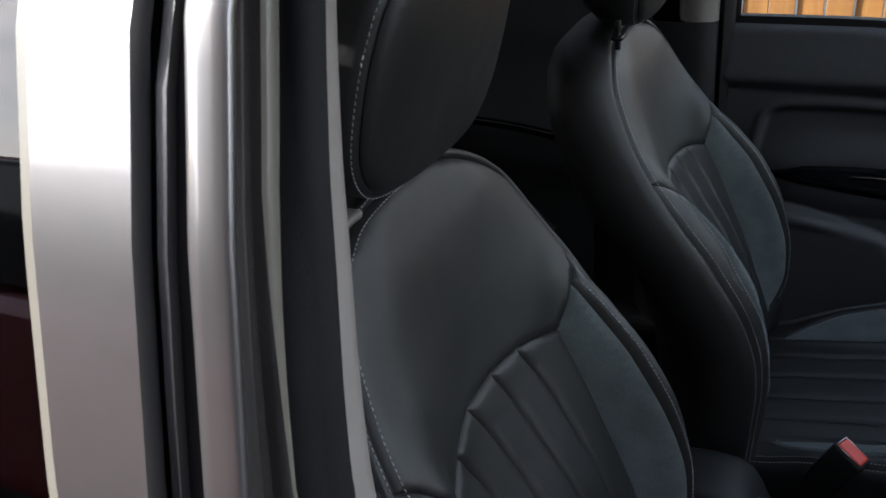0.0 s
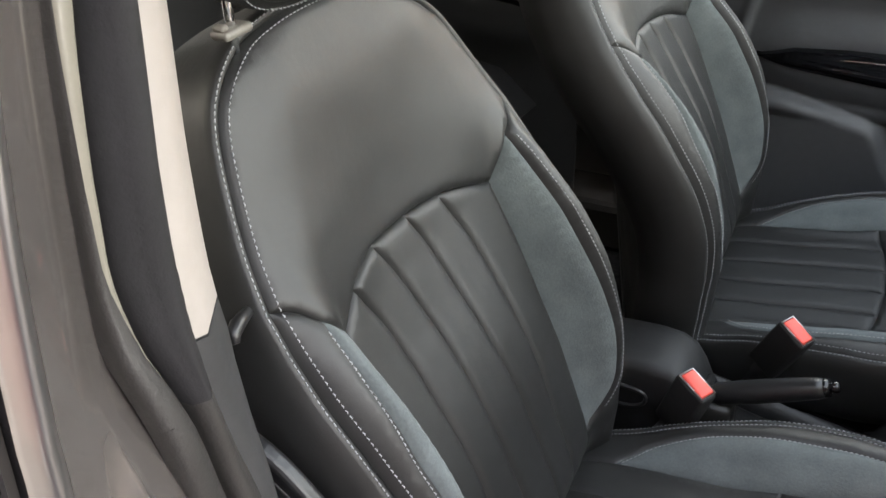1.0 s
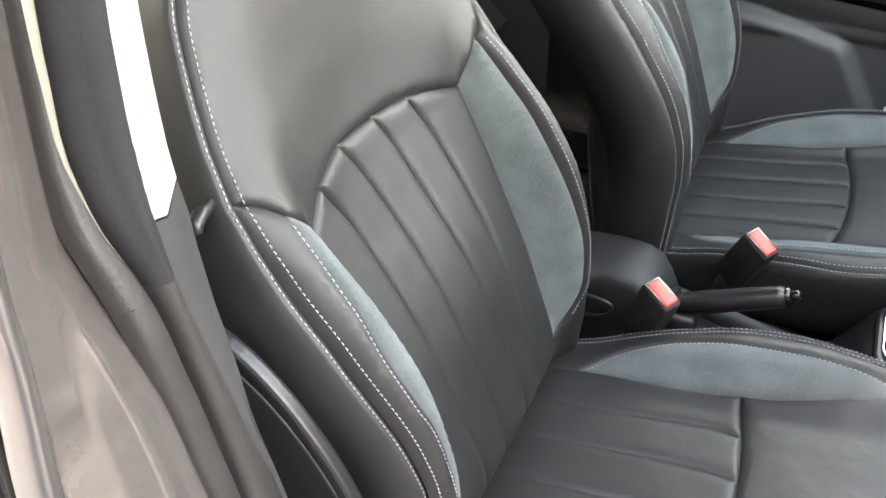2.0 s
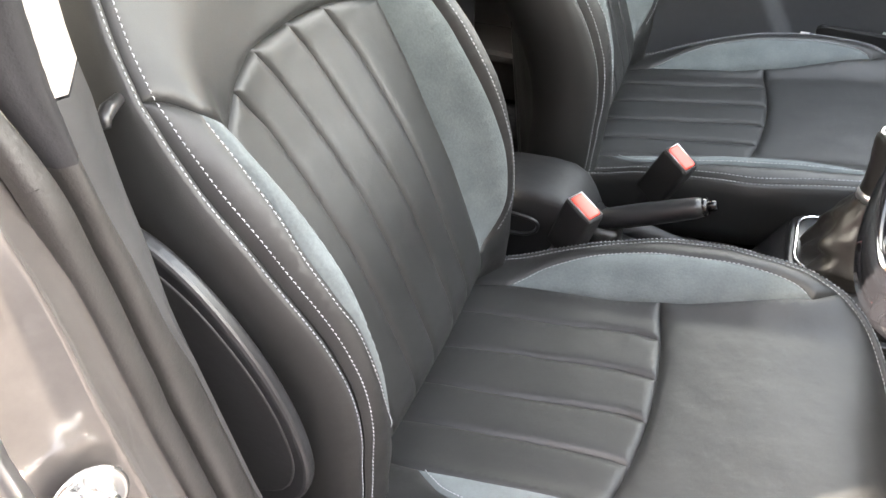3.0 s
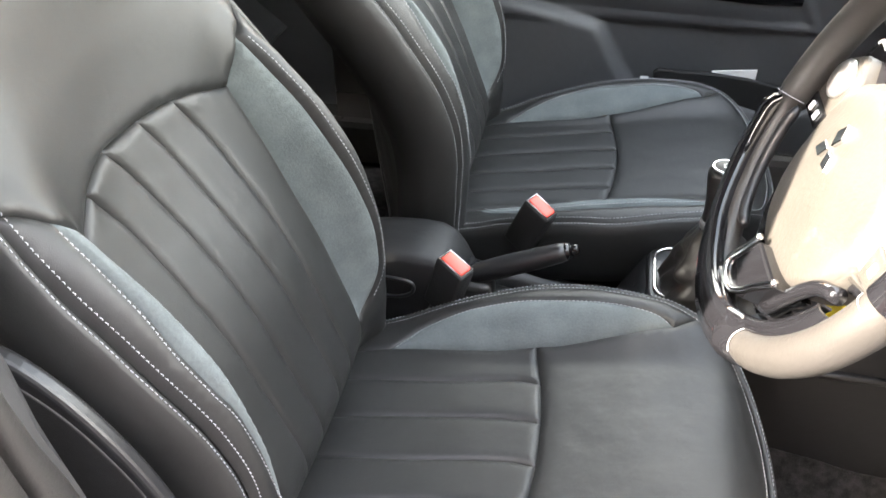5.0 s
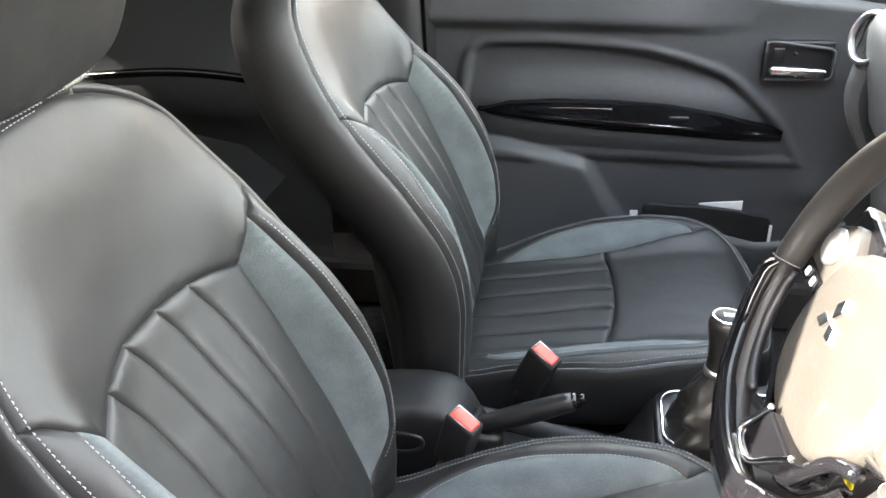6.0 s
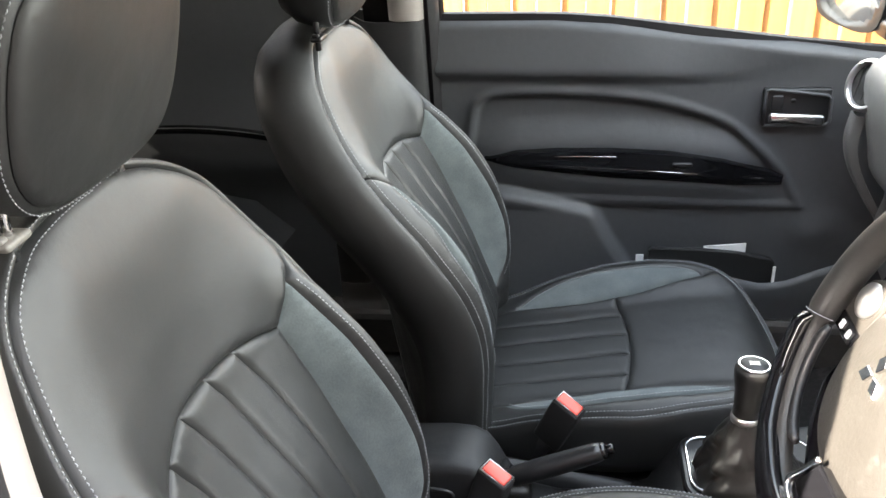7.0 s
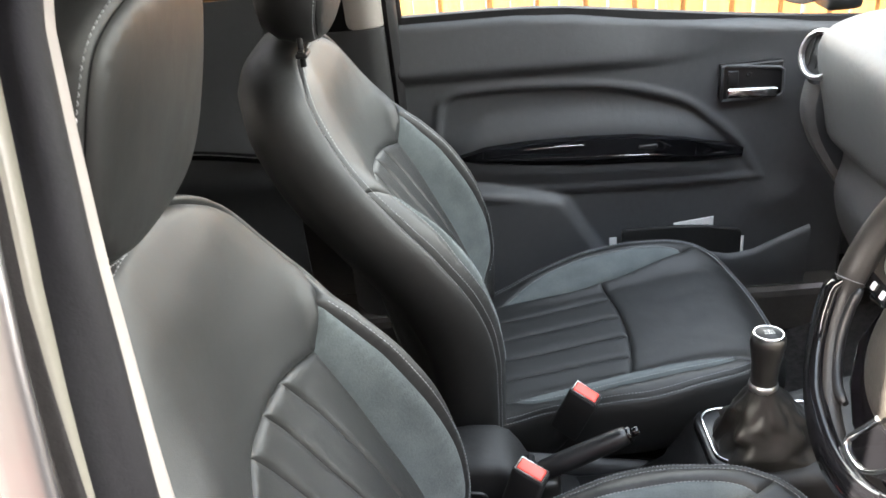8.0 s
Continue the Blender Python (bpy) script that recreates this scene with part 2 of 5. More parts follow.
def block(lo, hi, bevel=0.004, seg=2, turn=None):
    """A bevelled box from corner to corner; turn: a matrix applied about the origin."""
    bm = bmesh.new()
    bmesh.ops.create_cube(bm, size=1)
    lo, hi = Vector(lo), Vector(hi)
    for v in bm.verts:
        v.co = Vector([(lo[i] + hi[i]) / 2 + v.co[i] * (hi[i] - lo[i]) for i in range(3)])
    if bevel:
        bmesh.ops.bevel(bm, geom=bm.edges[:], offset=bevel, segments=seg, profile=0.5, affect="EDGES")
    if turn is not None:
        bm.transform(turn)
    return bm


def smooth_curve(pts, step=0.005):
    """A Catmull-Rom line through the points, at even steps."""
    p = np.array(pts, float)
    if len(p) == 2:
        dense = np.array([p[0] + (p[1] - p[0]) * k / 40 for k in range(41)])
    else:
        q = np.vstack([2 * p[0] - p[1], p, 2 * p[-1] - p[-2]])
        out = []
        for i in range(1, len(q) - 2):
            for k in range(24):
                t = k / 24
                a, b, c, d = q[i - 1], q[i], q[i + 1], q[i + 2]
                out.append(0.5 * (2 * b + (c - a) * t + (2 * a - 5 * b + 4 * c - d) * t * t + (3 * b - a - 3 * c + d) * t ** 3))
        out.append(q[-2])
        dense = np.array(out)
    seg = np.r_[0, np.cumsum(np.linalg.norm(np.diff(dense, axis=0), axis=1))]
    n = max(2, int(round(seg[-1] / step)) + 1)
    at = np.linspace(0, seg[-1], n)
    return np.stack([np.interp(at, seg, dense[:, k]) for k in range(dense.shape[1])], axis=1)


def joined(*lines):
    out = [lines[0]]
    for ln in lines[1:]:
        out.append(ln[1:] if np.linalg.norm(out[-1][-1] - ln[0]) < 1e-4 else ln)
    q = np.vstack(out)
    return q[:-1] if np.linalg.norm(q[0] - q[-1]) < 1e-4 else q


def mirrored(line):
    q = np.array(line).copy()
    q[:, 0] *= -1
    return q


def line_distance(p, poly):
    a, b = poly, np.roll(poly, -1, axis=0)
    best = np.full(len(p), 9.0)
    for i in range(0, len(a), 64):
        aa, ab = a[i:i + 64], b[i:i + 64] - a[i:i + 64]
        t = np.clip(((p[:, None] - aa[None]) * ab[None]).sum(2) / np.maximum((ab * ab).sum(1), 1e-12)[None], 0, 1)
        d = np.linalg.norm(p[:, None] - aa[None] - t[..., None] * ab[None], axis=2)
        best = np.minimum(best, d.min(1))
    return best


def inside(p, poly):
    x, y = p[:, 0], p[:, 1]
    r = np.zeros(len(p), bool)
    for (x0, y0), (x1, y1) in zip(poly, np.roll(poly, -1, axis=0)):
        if y0 != y1:
            r ^= ((y0 > y) != (y1 > y)) & (x < (x1 - x0) * (y - y0) / (y1 - y0) + x0)
    return r


from mathutils.geometry import delaunay_2d_cdt


def padded(name, poly, place, mat, parent, label="", step=0.008, depth=0.0095, r=0.016, wrinkle=0.0, fade=None):
    """A padded cover panel: the outline, filled with an even net, drawn in along its seams."""
    poly = np.array(poly)
    nxt = np.roll(poly, -1, axis=0)
    poly = np.vstack([a + (b - a) * np.arange(k)[:, None] / k for a, b, k in zip(poly, nxt, np.maximum(1, np.ceil(np.linalg.norm(nxt - poly, axis=1) / 0.0042)).astype(int))])
    lo, hi = poly.min(0), poly.max(0)
    gx, gy = np.meshgrid(np.arange(lo[0], hi[0], step), np.arange(lo[1], hi[1], step * 0.9))
    gx[1::2] += step / 2
    g = np.c_[gx.ravel(), gy.ravel()]
    g = g[inside(g, poly)]
    g = g[line_distance(g, poly) > 0.0065]
    # a ring close along the seam keeps the groove crisp
    tang = np.roll(poly, -1, axis=0) - np.roll(poly, 1, axis=0)
    nor = np.c_[-tang[:, 1], tang[:, 0]] / np.maximum(np.linalg.norm(tang, axis=1), 1e-9)[:, None]
    ring = np.vstack([poly + nor * 0.003, poly - nor * 0.003])
    ring = ring[inside(ring, poly)]
    ring = ring[line_distance(ring, poly) > 0.0022]
    pts = np.vstack([poly, ring, g])
    vs, _, fs, _, _, _ = delaunay_2d_cdt([Vector(p) for p in pts], [], [list(range(len(poly)))], 1, 1e-6)
    q = np.array([(v[0], v[1]) for v in vs])
    t = np.clip(line_distance(q, poly) / r, 0, 1)
    crease = np.clip(line_distance(q, poly) / 0.0034, 0, 1)
    push = -depth * (0.38 * (1 - t) ** 2 + 0.62 * (1 - crease) ** 1.5) * (1.0 if fade is None else fade(q))
    if wrinkle:
        push = push + np.array([wrinkle * noise.noise((a * 22, b * 22, 3.1)) + wrinkle * 0.5 * noise.noise((a * 60, b * 60, 1.7)) for a, b in q]) * t
    v3 = place(q[:, 0], q[:, 1], push)
    fs = [list(f) for f in fs]
    a, b, c = (v3[fs[0][k]] for k in range(3))
    base = place(q[fs[0][:1], 0], q[fs[0][:1], 1], np.array([0.01]))[0] - place(q[fs[0][:1], 0], q[fs[0][:1], 1], np.array([0.0]))[0]
    if np.dot(np.cross(b - a, c - a), base) < 0:
        fs = [f[::-1] for f in fs]
    return mesh_part(name, v3, fs, mat, parent, label)


def stitches(name, lines, mat, parent, label=""):
    for line in lines:
        stitch_row(name, [line], mat, parent, label)


def stitch_row(name, lines, mat, parent, label="", pitch=0.0056, length=0.0036, half=0.00056, rise=0.0009):
    """Rows of thread stitches; each line is (points, outward directions)."""
    verts, faces = [], []
    for pts, ups in lines:
        pts, ups = np.array(pts), np.array(ups)
        seg = np.r_[0, np.cumsum(np.linalg.norm(np.diff(pts, axis=0), axis=1))]
        for s0 in np.arange(0.002, seg[-1] - length, pitch):
            a = np.array([np.interp(s0, seg, pts[:, k]) for k in range(3)])
            b = np.array([np.interp(s0 + length, seg, pts[:, k]) for k in range(3)])
            up = np.array([np.interp(s0, seg, ups[:, k]) for k in range(3)])
            up /= np.linalg.norm(up)
            al = (b - a) / np.linalg.norm(b - a)
            sd = np.cross(up, al)
            sd /= np.linalg.norm(sd)
            mid = (a + b) / 2 + up * rise
            n0 = len(verts)
            for p, k in ((a, 0.6), (mid, 1.0), (b, 0.6)):
                verts += [p + sd * half * k, p + up * rise * k, p - sd * half * k]
            for k in (0, 3):
                faces += [(n0 + k, n0 + k + 3, n0 + k + 4, n0 + k + 1), (n0 + k + 1, n0 + k + 4, n0 + k + 5, n0 + k + 2)]
            faces += [(n0, n0 + 1, n0 + 2), (n0 + 8, n0 + 7, n0 + 6)]
    return mesh_part(name, verts, faces, mat, parent, label)


def tube(name, pts, radius, mat, parent=None, label="", sides=10, caps=True, flat=1.0):
    """A round rod along a line; radius: one number or one for each point."""
    pts = [Vector(p) for p in pts]
    rad = [radius] * len(pts) if isinstance(radius, (int, float)) else list(radius)
    verts, faces = [], []
    side = None
    for i, p in enumerate(pts):
        d = (pts[min(i + 1, len(pts) - 1)] - pts[max(i - 1, 0)]).normalized()
        if side is None:
            side = d.cross(Vector((0, 0, 1)) if abs(d.z) < 0.9 else Vector((1, 0, 0))).normalized()
        side = (side - d * side.dot(d)).normalized()
        up = d.cross(side)
        for k in range(sides):
            a = 2 * math.pi * k / sides
            verts.append(p + side * math.cos(a) * rad[i] + up * math.sin(a) * rad[i] * flat)
    for i in range(len(pts) - 1):
        for k in range(sides):
            n = (k + 1) % sides
            faces.append((i * sides + k, i * sides + n, (i + 1) * sides + n, (i + 1) * sides + k))
    if caps:
        faces.append(tuple(range(sides - 1, -1, -1)))
        faces.append(tuple(range((len(pts) - 1) * sides, len(pts) * sides)))
    return mesh_part(name, verts, faces, mat, parent, label)


def sheet(name, rows, mat, parent=None, label="", thick=0.0, smooth=True):
    """A surface through rows of points (all the same length), optionally with a thickness."""
    n, m = len(rows), len(rows[0])
    verts = [tuple(p) for r in rows for p in r]
    faces = [(i * m + j, i * m + j + 1, (i + 1) * m + j + 1, (i + 1) * m + j) for i in range(n - 1) for j in range(m - 1)]
    ob = mesh_part(name, verts, faces, mat, parent, label, smooth)
    if thick:
        mod = ob.modifiers.new("thickness", "SOLIDIFY")
        mod.thickness, mod.offset = thick, -1
        crisp = ob.modifiers.new("crisp_edges", "EDGE_SPLIT")
        crisp.split_angle = radians(55)
    return ob


def lathe(name, profile, mat, parent=None, label="", sides=28, turn=None):
    """A turned body: profile of (radius, height) about z."""
    verts, faces = [], []
    for r, h in profile:
        for k in range(sides):
            a = 2 * math.pi * k / sides
            v = Vector((r * math.cos(a), r * math.sin(a), h))
            verts.append(turn @ v if turn is not None else v)
    for i in range(len(profile) - 1):
        for k in range(sides):
            n = (k + 1) % sides
            faces.append((i * sides + k, i * sides + n, (i + 1) * sides + n, (i + 1) * sides + k))
    faces.append(tuple(range(sides - 1, -1, -1)))
    faces.append(tuple(range((len(profile) - 1) * sides, len(profile) * sides)))
    return mesh_part(name, verts, faces, mat, parent, label)


def slab(name, outline, lo, hi, axis, mat, parent=None, label="", bevel=0.003, seg=2):
    """A plate with the given outline (two coordinates) between lo and hi along the third axis."""
    bm = bmesh.new()
    def put(a, b, c):
        return {"x": (c, a, b), "y": (a, c, b), "z": (a, b, c)}[axis]
    vs = [bm.verts.new(put(a, b, lo)) for a, b in outline]
    f = bm.faces.new(vs)
    ext = bmesh.ops.extrude_face_region(bm, geom=[f])
    new_v = [e for e in ext["geom"] if isinstance(e, bmesh.types.BMVert)]
    k = "xyz".index(axis)
    for v in new_v:
        v.co[k] = hi
    bmesh.ops.recalc_face_normals(bm, faces=bm.faces)
    if bevel:
        sharp = [e for e in bm.edges if len(e.link_faces) == 2 and e.calc_face_angle(0) > 0.5]
        bmesh.ops.bevel(bm, geom=sharp, offset=bevel, segments=seg, profile=0.5, affect="EDGES")
    ob = part(name, bm, mat, parent, label, smooth=False)
    return ob


def sm(a, b, x):
    t = np.clip((np.asarray(x, float) - a) / (b - a), 0, 1)
    return t * t * (3 - 2 * t)

# ---- outside ground and fence ----
mesh_gr = bmesh.new()
bmesh.ops.create_grid(mesh_gr, x_segments=2, y_segments=2, size=400)
ground = part("ground", mesh_gr, ASPHALT)
tagged(ground, "pale worn asphalt ground around the parked car", "ground", kind="structure")

fence = thing("fence", "sunlit orange-brown wooden board fence behind the car", "fence", (0, 0, 0))
FENCE_Y = 2.6
board_bm = block((-0.0475, 0, 0.02), (0.0475, 0.018, 1.48), 0.002, 1)
first_board = part("board", board_bm, WOOD, fence)
first_board.location = (-2.4, FENCE_Y, 0)
for i in range(1, 50):
    b = first_board.copy()
    scene.collection.objects.link(b)
    b.location = (-2.4 + i * 0.1015, FENCE_Y + (0.020 if i % 2 else 0.0) + random.uniform(-0.002, 0.002), random.uniform(-0.008, 0.008))
    b.rotation_euler = (0, radians(random.uniform(-0.25, 0.25)), 0)
for z in (0.32, 1.15):
    part("rail", block((-2.45, FENCE_Y + 0.042, z), (2.62, FENCE_Y + 0.085, z + 0.09), 0.004, 1), WOOD, fence)

# ---- the car's shell ----
car = thing("car_body", "bronze-grey hatchback body with the driver's doorway open", "car", (0, 0, 0))


def skin_y(z):
    """How far out the painted side stands at a height."""
    return float(np.interp(z, (0.2, 0.5, 0.8, 1.0, 1.1, 1.22, 1.32, 1.42), (0.80, 0.822, 0.822, 0.803, 0.785, 0.757, 0.726, 0.66)))


def post_x(z):
    """How far forward the face of the doorway's rear post stands at a height."""
    return float(np.interp(z, (0.30, 0.40, 0.50, 0.60, 0.75, 0.9, 1.05, 1.4), (0.26, 0.155, 0.105, 0.075, 0.045, 0.028, 0.020, 0.012)))


def post_w(z):
    """Width of the painted part of the post, in from the skin."""
    return float(np.interp(z, (0.3, 0.60, 0.79, 0.86, 0.93, 1.0, 1.09, 1.17, 1.25, 1.32), (0.106, 0.107, 0.108, 0.100, 0.089, 0.083, 0.081, 0.0770, 0.0765, 0.0755)))


def post_t(z):
    """Where the inner trim begins, in from the skin."""
    return float(np.interp(z, (0.3, 0.60, 0.75, 0.86, 0.95, 1.02, 1.06, 1.17, 1.275, 1.44), (0.163, 0.164, 0.164, 0.146, 0.126, 0.115, 0.112, 0.1045, 0.0955, 0.087)))


def post_bands():
    """The rear post of the driver's doorway: painted face, rubber seal, and trim, one above the other in depth."""
    def band(name, mat, sect, label="", under=None, z0=0.32, z1=1.44):
        rows = []
        for z in np.linspace(z0, z1, int((z1 - z0) / 0.018)):
            w, t = post_w(z), post_t(z)
            slant = 0.55 * float(1 - sm(0.80, 1.0, z))
            rows.append([(post_x(z) + (dx(z) if callable(dx) else dx) - slant * max(0.0, 0.062 - dy(w, t)), -skin_y(z) + dy(w, t), z) for dx, dy in sect])
        return sheet(name, rows, mat, under or car, label, thick=0.0)
    ridge = lambda lo, hi: (lambda z: hi + (lo - hi) * float(sm(0.88, 1.02, z)))     # pressed ridges low down, a plain face above
    post = band("door_post", JAMB, [(-0.002, lambda w, t: 0.0245), (-0.003, lambda w, t: 0.028), (ridge(-0.006, -0.003), lambda w, t: w * 0.50), (ridge(-0.009, -0.004), lambda w, t: w * 0.58),
                                    (ridge(-0.013, 0.006), lambda w, t: w * 0.67), (ridge(-0.016, 0.008), lambda w, t: w * 0.72), (ridge(-0.019, 0.002), lambda w, t: w * 0.78),
                                    (ridge(-0.024, 0.003), lambda w, t: w - 0.003), (ridge(-0.026, 0.0), lambda w, t: w + 0.004)], "bronze painted door jamb")
    band("painted_edge", PAINT, [(-0.0160, lambda w, t: 0.0190), (-0.0130, lambda w, t: 0.0085), (-0.0105, lambda w, t: 0.0062), (-0.0050, lambda w, t: 0.0066), (0.0010, lambda w, t: 0.0073), (0.0055, lambda w, t: 0.0082),
                                 (0.0080, lambda w, t: 0.0097), (0.0090, lambda w, t: 0.0120), (0.0085, lambda w, t: 0.0145), (0.0040, lambda w, t: 0.0195), (-0.0040, lambda w, t: 0.0260)], "bright painted outer edge", post)
    # the seal runs the whole height: a folded lip and a broad black tube above, two worn ribs with a slot between them below
    def seal_run(name, mat, first, last, z0, z1, label):
        rows = []
        for z in np.linspace(z0, z1, int((z1 - z0) / 0.014)):
            w, t, f, v = post_w(z), post_t(z), float(sm(0.92, 1.06, z)), 0.003 * float(sm(1.12, 1.25, z))
            low = np.array(((-0.004, w - 0.005), (0.005, w - 0.004), (0.010, w + 0.002), (0.0105, w + 0.015), (0.005, w + 0.0185), (-0.020, w + 0.0198),
                            (-0.020, w + 0.0222), (0.006, w + 0.0235), (0.012, w + 0.029), (0.011, t - 0.008), (0.003, t - 0.001)))
            high = np.array(((-0.028, w - 0.0125), (-0.0150, w - 0.0105), (-0.0120, w - 0.0080), (-0.0118, w - 0.0030 + v), (-0.0135, w + v), (-0.022, w + 0.0016 + v),
                             (-0.022, w + 0.0026 + v), (-0.0125, w + 0.005 + v), (-0.004, t - 0.015), (0.004, t - 0.006), (0.003, t + 0.003)))
            at = low + (high - low) * f
            slant = 0.55 * float(1 - sm(0.80, 1.0, z))
            row = []
            for q in np.linspace(first(z), last(z), 9):
                x, y = (float(np.interp(q, range(11), at[:, k])) for k in (0, 1))
                row.append((post_x(z) + x - slant * max(0.0, 0.062 - y), -skin_y(z) + y, z))
            rows.append(row)
        return sheet(name, rows, mat, post, label)
    lip_a = lambda z: float(np.interp(z, (0.955, 1.06, 1.22), (4.25, 2.4, 1.0)))      # the lip's painted highlight tapers to a point low down
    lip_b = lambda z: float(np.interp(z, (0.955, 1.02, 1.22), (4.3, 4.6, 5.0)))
    seal_run("seal_fold", WORNSEAL, lambda z: 0, lip_a, 0.955, 1.44, "worn grey rubber fold")
    seal_run("seal_lip", SEALHI, lip_a, lip_b, 0.955, 1.44, "rubber seal lip with its highlight in the pale colour")
    seal_run("seal_groove", RUBBER, lip_b, lambda z: 5.2, 0.955, 1.44, "black rubber groove")
    seal_run("seal", RUBBER, lambda z: 5.2, lambda z: 10, 0.955, 1.44, "black rubber door seal")
    seal_run("lower_seal", WORNSEAL, lambda z: 0, lambda z: 5.2, 0.32, 0.955, "worn grey rubber door seal")
    seal_run("lower_seal", WORNSEAL, lambda z: 5.2, lambda z: 10, 0.32, 0.955, "worn grey rubber door seal")
    return post


post = post_bands()


def post_trim():
    """Inner cover of the post: pale above the shoulder, charcoal below."""
    def rows(z0, z1, n):
        out = []
        for k in range(n):
            r = []
            for j, (dx, extra) in enumerate(((0.003, -0.002), (0.005, 0.006), (-0.004, 0.022), (-0.045, 0.036), (-0.10, 0.038), (-0.150, 0.030), (-0.157, -0.03))):
                lo, hi = z0(dx), z1(dx)
                z = lo + (hi - lo) * k / (n - 1)
                t = post_t(z)
                r.append((post_x(z) + dx, -skin_y(z) + t + extra * float(np.interp(z, (0.74, 0.98, 1.3), (0.35, 1.5, 1.0))), z))
            out.append(r)
        return out
    cut = lambda dx: 0.992 - 1.1 * (dx - 0.003)
    sheet("upper_trim", rows(lambda dx: min(cut(dx), 1.07) + 0.002, lambda dx: 1.45, 22), TRIMPALE, post, "pale grey plastic upper trim", thick=0.003)
    sheet("lower_trim", rows(lambda dx: 0.30, lambda dx: min(cut(dx), 1.07), 30), TRIMDARK, post, "charcoal plastic lower trim", thick=0.003)


post_trim()


def striker():
    st = thing("door_striker", "bright zinc door striker bolted to the painted jamb", "door striker", (post_x(0.748) + 0.002, -0.780, 0.746))
    st.rotation_euler = (0, radians(-6), radians(-27))
    lathe("plate", ((0.001, 0.0), (0.0255, 0.0), (0.0265, 0.002), (0.0250, 0.0040), (0.0225, 0.0042), (0.020, 0.0032), (0.001, 0.0032)), ZINC, st, "", 28, pose(0, 0, 0, 0, 90, 0))
    tube("loop", [(0.002, -0.004, 0.013), (0.022, 0.004, 0.014), (0.036, 0.010, 0.013), (0.040, 0.012, 0.008), (0.040, 0.012, -0.008), (0.036, 0.010, -0.013), (0.022, 0.004, -0.014), (0.002, -0.004, -0.013)], 0.0040, ZINC, st, "", 12)
    for y, z in ((-0.013, 0.011), (0.008, -0.006)):
        lathe("bolt", ((0.001, 0.004), (0.0085, 0.004), (0.0085, 0.009), (0.006, 0.011), (0.001, 0.011)), ZINC, st, "", 12, pose(0, y, z, 0, 90, 0))
    sw = thing("door_switch", "small black rubber courtesy light switch in the jamb", "switch", (post_x(0.643) + 0.001, -0.733, 0.643))
    for y, z, r in ((-0.004, 0.010, 0.013), (0.004, -0.010, 0.010)):
        lathe("button", ((0.001, 0.0), (r, 0.0), (r, 0.004), (r * 0.75, 0.007), (r * 0.75, 0.011), (r * 0.4, 0.015), (0.001, 0.015)), RUBBER, sw, "", 16, pose(0, y, z, 0, 90, 0))


striker()


# rear door on the near side: window frame, glass and lower skin
def rear_door(side, name, label):
    d = thing(name, label, "car door", kind="structure")
    s = side
    def strip(pname, x0, x1, z0, z1, out, mat, lab="", n=16, thick=0.012):
        rows = [[(x, s * (skin_y(z) + out), z) for x in np.linspace(x0, x1, 5)] for z in np.linspace(z0, z1, n)]
        return sheet(pname, rows, mat, d, lab, thick=thick * (1 if s < 0 else -1))
    strip("front_frame", -0.0765, -0.0175, 1.00, 1.42, 0.003, PAINT, "painted window frame")
    strip("edge_seal", -0.017, 0.001, 0.40, 1.42, -0.014, RUBBER, "black rubber gap seal", thick=0.02)
    strip("edge_bead", -0.0115, -0.0060, 0.40, 1.42, -0.006, SHELLPL, "thin shiny rubber bead", thick=0.006)
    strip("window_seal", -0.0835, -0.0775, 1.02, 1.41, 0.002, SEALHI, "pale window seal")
    strip("inner_frame", -0.10, -0.035, 1.0, 1.42, -0.035, RUBBER, "black inner window frame")
    strip("skin", -0.82, -0.0175, 0.30, 1.02, 0.003, PAINT, "painted door skin")
    strip("rear_frame", -0.82, -0.74, 1.0, 1.42, 0.003, PAINT)
    rows = [[(x, s * (skin_y(z) - 0.006), z) for x in np.linspace(-0.76, -0.085, 4)] for z in np.linspace(1.0, 1.42, 8)]
    sheet("pane", rows, PRIVACY, d, "dark tinted side window", thick=0.004)
    rows = []
    for z in np.linspace(0.30, 1.02 if s < 0 else 1.09, 24):
        bulge = 0.02 * float(sm(0.9, 1.0, z)) + 0.03 * float(sm(0.62, 0.70, z)) * (1 - float(sm(0.72, 0.80, z)))
        rows.append([(x, s * (0.735 - bulge), z) for x in np.linspace(-0.80, -0.21, 12)])
    sheet("inner_panel", rows, DOORSKIN, d, "charcoal plastic inner panel", thick=0.004 * s)
    pts = [(-0.74, s * 0.706, 0.768), (-0.55, s * 0.697, 0.784), (-0.40, s * 0.697, 0.778), (-0.24, s * 0.704, 0.751)]
    tube("gloss_trim", smooth_curve(pts, 0.03), 0.010, GLOSS, d, "gloss black trim strip")
    tube("bright_line", [(p[0], p[1] - s * 0.0095, p[2] + 0.006) for p in smooth_curve(pts, 0.03)], 0.0018, CHROME, d, "thin bright line", 6)
    return d


rear_door(-1, "door_2", "bronze-grey rear door, closed, with a pale window seal")
rear_door(1, "door_3", "far rear door with charcoal inner panel and gloss black strip")


